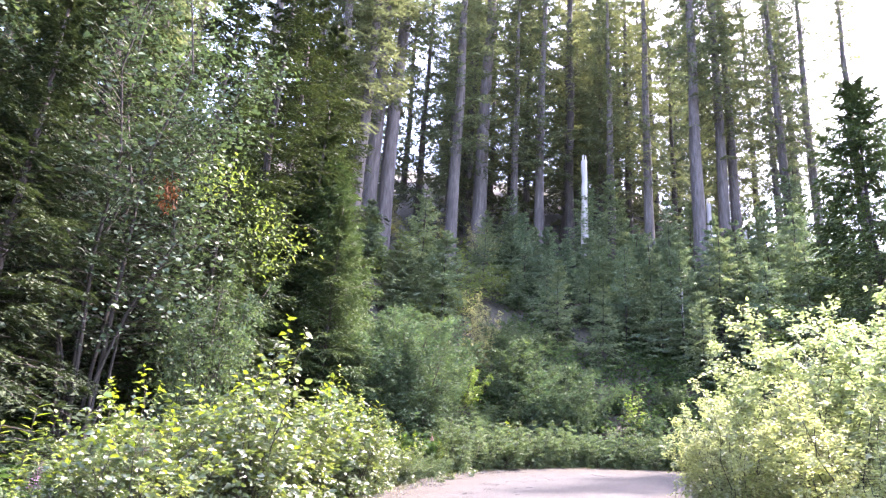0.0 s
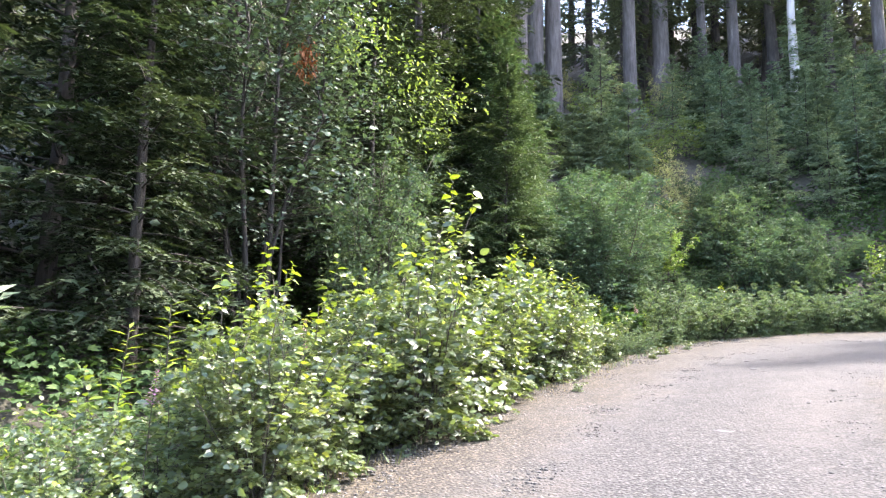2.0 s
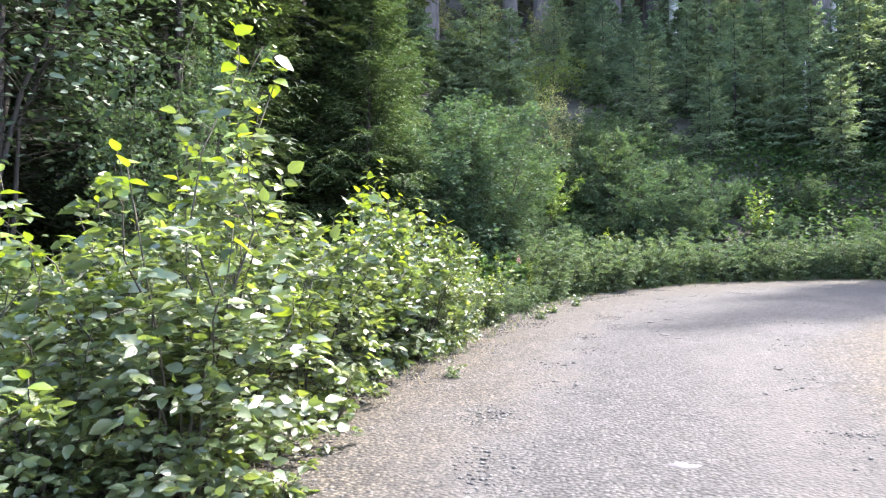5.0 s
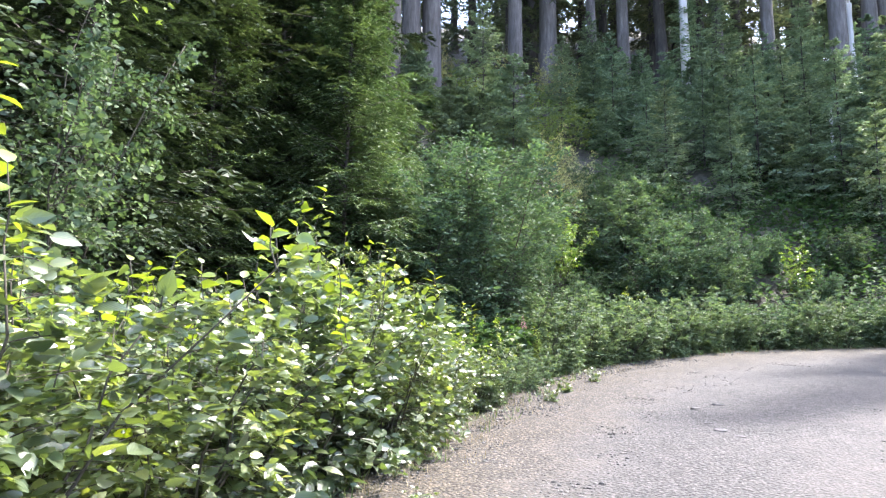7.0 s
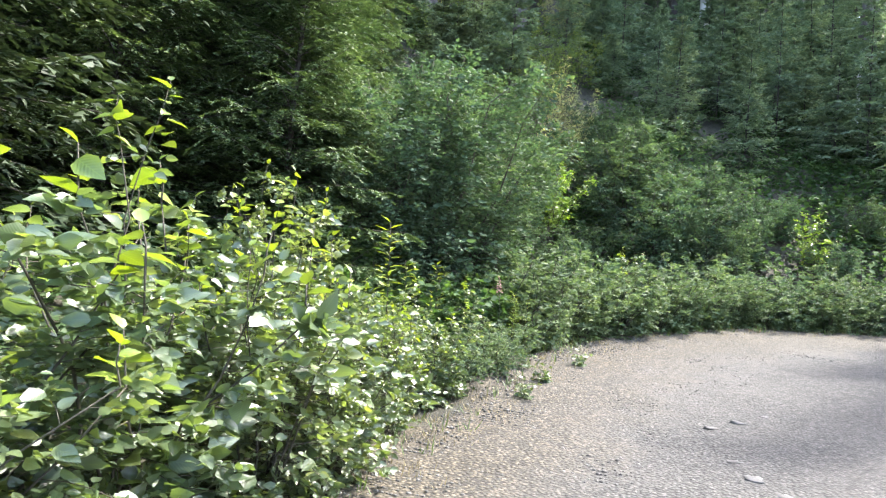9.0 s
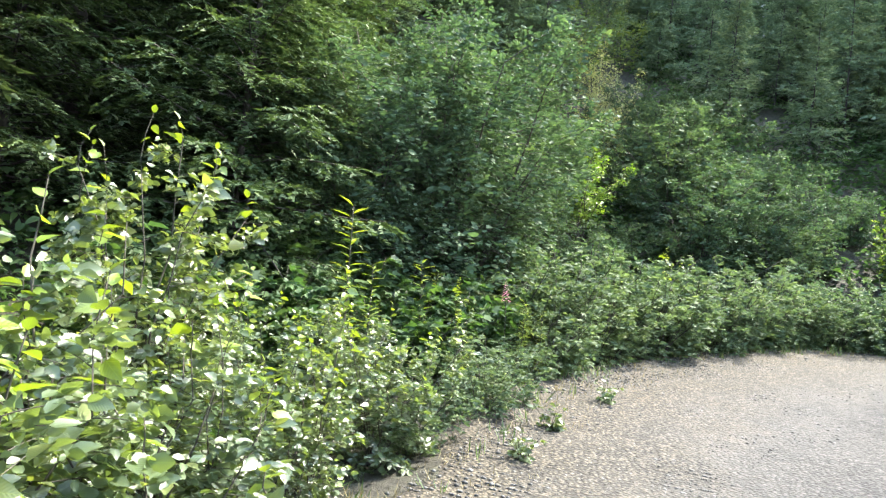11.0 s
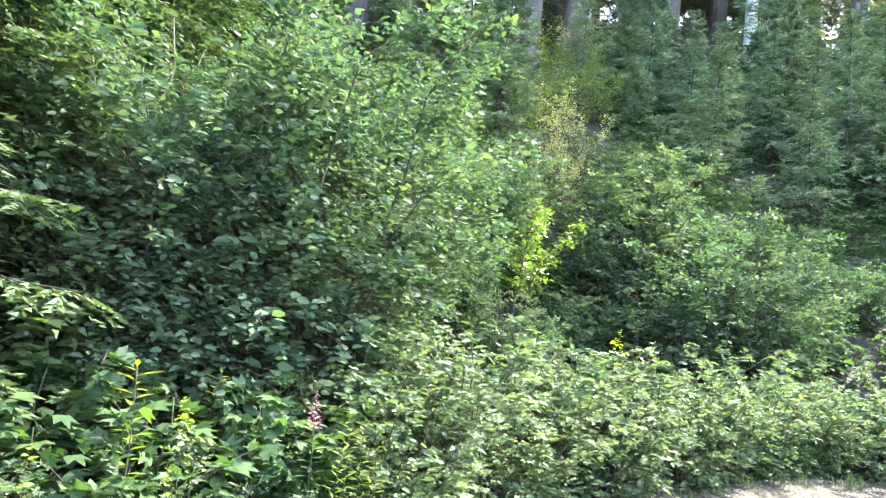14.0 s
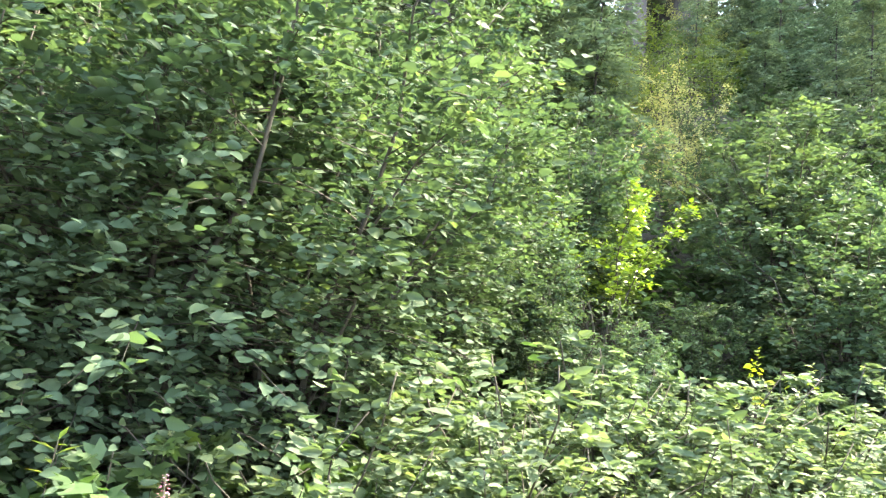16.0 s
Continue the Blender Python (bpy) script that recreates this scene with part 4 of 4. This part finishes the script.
for x, y, s in ((-17.5, 36.0, 1.0), (-19.5, 40.5, 1.05), (-16.2, 42.0, 1.0), (-13.2, 43.5, 1.0), (-9.0, 45.0, 1.0), (-18.5, 33.0, 0.9), (-12.8, 38.5, 0.7), (-6.0, 50.0, 1.0), (-3.0, 54.0, 1.05), (0.0, 50.0, 0.95), (3.0, 56.0, 1.0), (-9.5, 52.0, 1.05), (-1.0, 61.0, 1.1), (-14.0, 54.0, 1.1), (-5.0, 63.0, 1.1), (-4.2, 46.5, 0.8), (1.2, 46.0, 0.75), (-11.0, 48.5, 1.0), (-15.5, 48.0, 1.05), (-18.0, 58.0, 1.1), (-12.0, 60.0, 1.1), (-21.5, 52.0, 1.1), (-20.0, 66.0, 1.15), (-15.0, 68.0, 1.15), (-9.0, 70.0, 1.15), (-23.5, 46.0, 1.0), (-7.5, 57.0, 1.0)):
    deep_kinds[0].put(x, y, 50 * x, s)
for x, y, s in ((-13.2, 1.4, 0.6), (-13.0, 5.4, 0.65), (-13.6, 9.0, 0.65), (-14.2, 12.6, 0.7), (-16.0, 7.0, 0.75), (-15.8, 15.6, 0.75), (-12.6, -2.5, 0.6), (-16.5, 2.5, 0.7), (-18.0, 8.5, 0.8), (-20.0, 11.5, 0.85), (-19.0, 5.0, 0.75), (-17.6, 12.0, 0.75), (-22.0, 7.5, 0.9), (-21.0, 15.0, 0.9), (-18.6, 18.0, 0.85), (-22.5, 3.0, 0.85)):
    deep_kinds[0].put(x, y, 40 * y, s)
for x, y, s in ((-1.5, 31.4, 0.75), (0.9, 30.9, 0.85), (-3.3, 32.8, 0.68), (2.6, 32.3, 0.95), (-5.2, 31.8, 0.6), (1.6, 29.4, 0.6), (-0.4, 34.0, 0.75), (4.4, 31.0, 0.85), (-8.9, 33.6, 0.7), (-2.4, 29.6, 0.6), (-4.4, 29.8, 0.65), (3.6, 34.4, 0.9), (-2.0, 36.2, 0.5), (-6.8, 34.2, 0.75), (6.0, 33.0, 0.8), (0.6, 37.2, 0.9), (5.4, 36.6, 0.9)):
    small_kinds[2].put(x, y, 60 * x, s)
# across the road, and past the bend
bough_kind.put(7.3, 26.2, 40, 2.0)
hem_kinds[1].put(10.5, 12.0, 140, 1.2)
for x, y, s in ((6.5, 60.0, 1.0), (9.0, 64.0, 1.1), (3.5, 66.0, 1.1), (12.0, 66.0, 1.1), (7.5, 70.0, 1.1)):
    deep_kinds[1].put(x, y, 90 * x, s)
# The last three stand out of view, added to cast shade on the bend.
for x, y, s in ((9.4, 56.0, 0.85), (14.5, 53.0, 0.95), (11.0, 57.0, 1.0), (14.5, 35.0, 1.0), (16.5, 39.5, 0.95), (16.0, 33.0, 0.9)):
    tall_kinds[0].put(x, y, 70 * x, s)


def snag_mesh(seed, tall, girth):
    """A broken dead trunk, splintered at the top."""
    g = np.random.default_rng(seed)
    k = np.linspace(0, 1, 14)
    t = Tubes()
    t.add(np.c_[np.cumsum(g.normal(0, 0.012, (14, 2)), axis=0), k * tall - (1 - k) * 0.3], girth * (1 - 0.3 * k) * g.uniform(0.92, 1.08, 14), 14)
    for _ in range(5):
        a, r = g.uniform(0, 6.28), girth * 0.45
        t.add([(math.cos(a) * r, math.sin(a) * r, tall - 0.3), (math.cos(a) * r * 1.1, math.sin(a) * r * 1.1, tall + g.uniform(0.1, 0.5))], [girth * 0.3, 0.01], 5)
    return t.mesh("snag", SILVER)


for x, y, seed, tall_, girth in ((-4.1, 38.2, 1, 7.6, 0.24), (-6.3, 36.4, 2, 1.9, 0.14), (3.0, 41.2, 3, 4.6, 0.2), (5.1, 42.4, 4, 2.4, 0.15), (1.0, 33.5, 5, 1.9, 0.07), (6.8, 36.0, 6, 2.3, 0.1)):
    ob = stand(new("dead_trunk", snag_mesh(seed, tall_, girth)), x, y)
    tagged(ob, "pale weathered broken dead tree trunk on the hillside", "dead tree", "broken dead trunks")

stump = new("broken_branch", snag_mesh(7, 1.1, 0.06))
stump.matrix_basis = pose(-7.7, 13.0, ground_at(-7.7, 13.0) + 0.05, 0, -62, 20)
tagged(stump, "splintered pale broken branch leaning in the undergrowth", "dead wood")

# broadleaf tree over the conifers
big = shrub_meshes(77, 10.5, 2.6, 9, 120, 18, 0.1, SIMPLE, SHADED_ALDER, low=0.26, reach=0.17, thick=0.0042, bark=DARKBARK)
alder_tree = stand(make_shrub(big, "alder_tree", "leafy alder tree overhanging from in front of the hemlocks", "tree", ""), -8.6, 8.6, 0, 0.95)

gd = np.random.default_rng(3)
n = 160
u = gd.uniform(0, 1, n)
spray = np.array([1.2, -0.3, 4.55]) + np.c_[0.1 * u - 0.05, -0.12 * u, -0.5 * u] + gd.normal(0, 0.09, (n, 3))
tagged(part("dead_spray", leaves("dead_spray", BLADE, spray, gd.normal(0, 0.7, (n, 3)) + np.array([0, 0, -0.8]), gd.normal(0, 1, (n, 3)), gd.uniform(0.06, 0.13, n), DEAD, 1.2), alder_tree), "hanging spray of dead rust-red leaves", kind="stuff")

# Sun on the crown's road side, put in as a spray of lighter leaves.
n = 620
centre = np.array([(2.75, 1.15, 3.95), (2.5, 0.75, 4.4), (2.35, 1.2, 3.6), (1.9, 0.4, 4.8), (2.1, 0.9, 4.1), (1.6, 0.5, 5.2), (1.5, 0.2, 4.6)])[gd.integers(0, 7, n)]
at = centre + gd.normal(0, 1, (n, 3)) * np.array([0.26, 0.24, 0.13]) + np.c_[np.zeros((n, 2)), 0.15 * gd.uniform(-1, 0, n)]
tagged(part("lit_spray", leaves("lit_spray", SIMPLE, at, gd.normal(0, 0.7, (n, 3)) + np.array([0.7, 0, -0.3]), np.array([0, 0, 1.0]) + gd.normal(0, 0.5, (n, 3)), gd.uniform(0.05, 0.1, n), PALEALDER, 0.75), alder_tree), "drooping spray of leaves coloured yellow-green as if sunlit", kind="stuff")

# ---- undergrowth ----
g = np.random.default_rng(6)
build_herbs("undergrowth", "leafy undergrowth covering the wooded slope", 61, between(g, 4600, 10, 26, 2.2, 27), 0.3, 1.0, 0.15, SIMPLE, HERB, 10)
build_herbs("slope_cover", "leafy ground cover between the young trees of the slope", 69, between(g, 2600, 17, 25.2, 3, 18, 8.0), 0.2, 0.7, 0.11, SIMPLE, HERB, 10)
build_herbs("forest_floor_herbs", "low herbs under the hemlocks", 67, between(g, 900, -3, 13, 4.5, 13), 0.15, 0.5, 0.12, SIMPLE, HERB, 9)
build_herbs("herb_layer", "broad-leaved herbs between the shrubs and the trees", 62, between(g, 2300, 0, 22, 0.9, 5), 0.2, 0.6, 0.105, LOBED, HERB, 9)
build_herbs("bank_cover", "dense low leaves between the shrubs at the foot of the bank", 65, between(g, 2600, 14, 26, 1.3, 9, 8.0), 0.15, 0.75, 0.12, LOBED, HERB, 9)
build_verge("dry_grass", "dry straw-coloured grass along the road's edge", 63, between(g, 900, 2, 24, -0.5, 0.5), 0.03, 0.11, STRAW, 7, 1.2)
build_verge("green_grass", "short green grass tufts along the road's edge", 64, between(g, 260, 2, 24, -0.15, 0.7), 0.06, 0.18, GRASS, 7, 0.8)
build_verge("roadside_grass", "yellowed grass on the inner side of the bend", 66, np.array([(x, y) for x, y in along_line(RIGHT, 1500) if -4 < y < 19 and x < 9])[:, None].repeat(4, 1).reshape(-1, 2) + g.uniform(0.05, 1.6, (4 * len([1 for x, y in along_line(RIGHT, 1500) if -4 < y < 19 and x < 9]), 2)) * np.array([1.0, -0.4]), 0.08, 0.3, STRAW, 5, 0.6)
build_stones()

# ---- small things ----
fronds = [fern_frond(s, 0.6) for s in (1, 2, 3)]


def make_fern():
    ob = thing("fern", "green fern with arching feathery fronds on the bank", "fern", "ferns on the bank")
    for i in range(8):
        part("frond", fronds[i % 3], ob).matrix_basis = pose(0, 0, 0, R.uniform(-12, 14), 0, 45 * i + R.uniform(-12, 12)) @ Matrix.Scale(R.uniform(0.8, 1.1), 4)
    return ob


fern_kind = Kind(make_fern)
for x, y, s in ((-6.2, 17.2, 1.1), (-6.7, 16.3, 1.0), (-5.9, 18.0, 0.95), (-7.3, 16.0, 1.1), (-6.3, 13.9, 0.9), (-6.9, 18.6, 1.0), (-5.6, 16.3, 0.85), (-6.8, 14.6, 1.0), (-5.6, 2.4, 1.0), (-6.2, 3.6, 1.1)):
    fern_kind.put(x, y, R.uniform(0, 360), s)


def make_fireweed():
    m = fireweed_meshes(9, 1.2)
    ob = thing("fireweed", "tall fireweed with narrow leaves and a pink flower spike", "wildflower", "fireweed beside the road")
    part("stalk", m[0], ob)
    part("foliage", m[1], ob)
    part("flower_spike", m[2], ob, "spike of small pink flowers")
    return ob


fireweed_kind = Kind(make_fireweed)
for x, y, s in ((-4.44, 4.2, 0.85), (-3.95, 3.1, 0.8), (-4.75, 5.75, 1.05), (-5.5, 16.67, 0.94)):
    fireweed_kind.put(x, y, R.uniform(0, 360), s)

spire = fireweed_meshes(10, 1.25, YOUNG)


def make_spire():
    ob = thing("willowherb_stalk", "upright leafy stalk with narrow yellow-green leaves", "herb", "leafy stalks in the undergrowth")
    part("stalk", spire[0], ob)
    part("foliage", spire[1], ob)
    return ob


spire_kind = Kind(make_spire)
for x, y, s in ((-6.14, 14.75, 1.3), (-6.05, 14.85, 0.95), (-6.03, 15.78, 0.96), (-5.3, 16.6, 0.62), (-5.2, 16.9, 0.6), (-5.4, 17.1, 0.66), (-5.35, 16.85, 0.7), (-5.5, 5.0, 1.1), (-5.4, 4.6, 1.0), (-6.3, 16.6, 0.8)):
    spire_kind.put(x, y, R.uniform(0, 360), s)

weed = shrub_meshes(91, 0.26, 0.16, 7, 5, 5, 0.055, OVATE, ALDER, low=0.1, bare_twigs=False)
weed_kind = Kind(lambda: make_shrub(weed, "roadside_weed", "small leafy weed growing out of the gravel", "weed", "weeds in the gravel"))
for x, y, s in ((-3.98, 7.15, 1.1), (-4.5, 8.5, 1.5), (-4.5, 14.45, 0.9), (-4.55, 15.2, 0.9), (-4.35, 16.35, 0.9), (-4.25, 10.2, 0.7)):
    weed_kind.put(x, y, R.uniform(0, 360), s).location.z = float(grade(y)) - 0.01

for i, (x, y, s) in enumerate(((-2.15, 8.33, 0.12), (-2.52, 8.29, 0.07), (-2.62, 13.15, 0.09), (-2.45, 12.9, 0.07), (-2.72, 13.45, 0.07), (-2.41, 11.7, 0.06), (-2.69, 14.6, 0.09), (-2.45, 14.95, 0.07), (-2.9, 14.3, 0.06), (-2.3, 15.6, 0.08))):
    ob = new("rock", rock_mesh(i, s, 0.14))
    ob.matrix_basis = pose(x, y, float(grade(y)) + 0.018, 0, 0, 50 * i)
    tagged(ob, "flat pale stone bedded in the gravel road", "stone", "flat stones in the road")
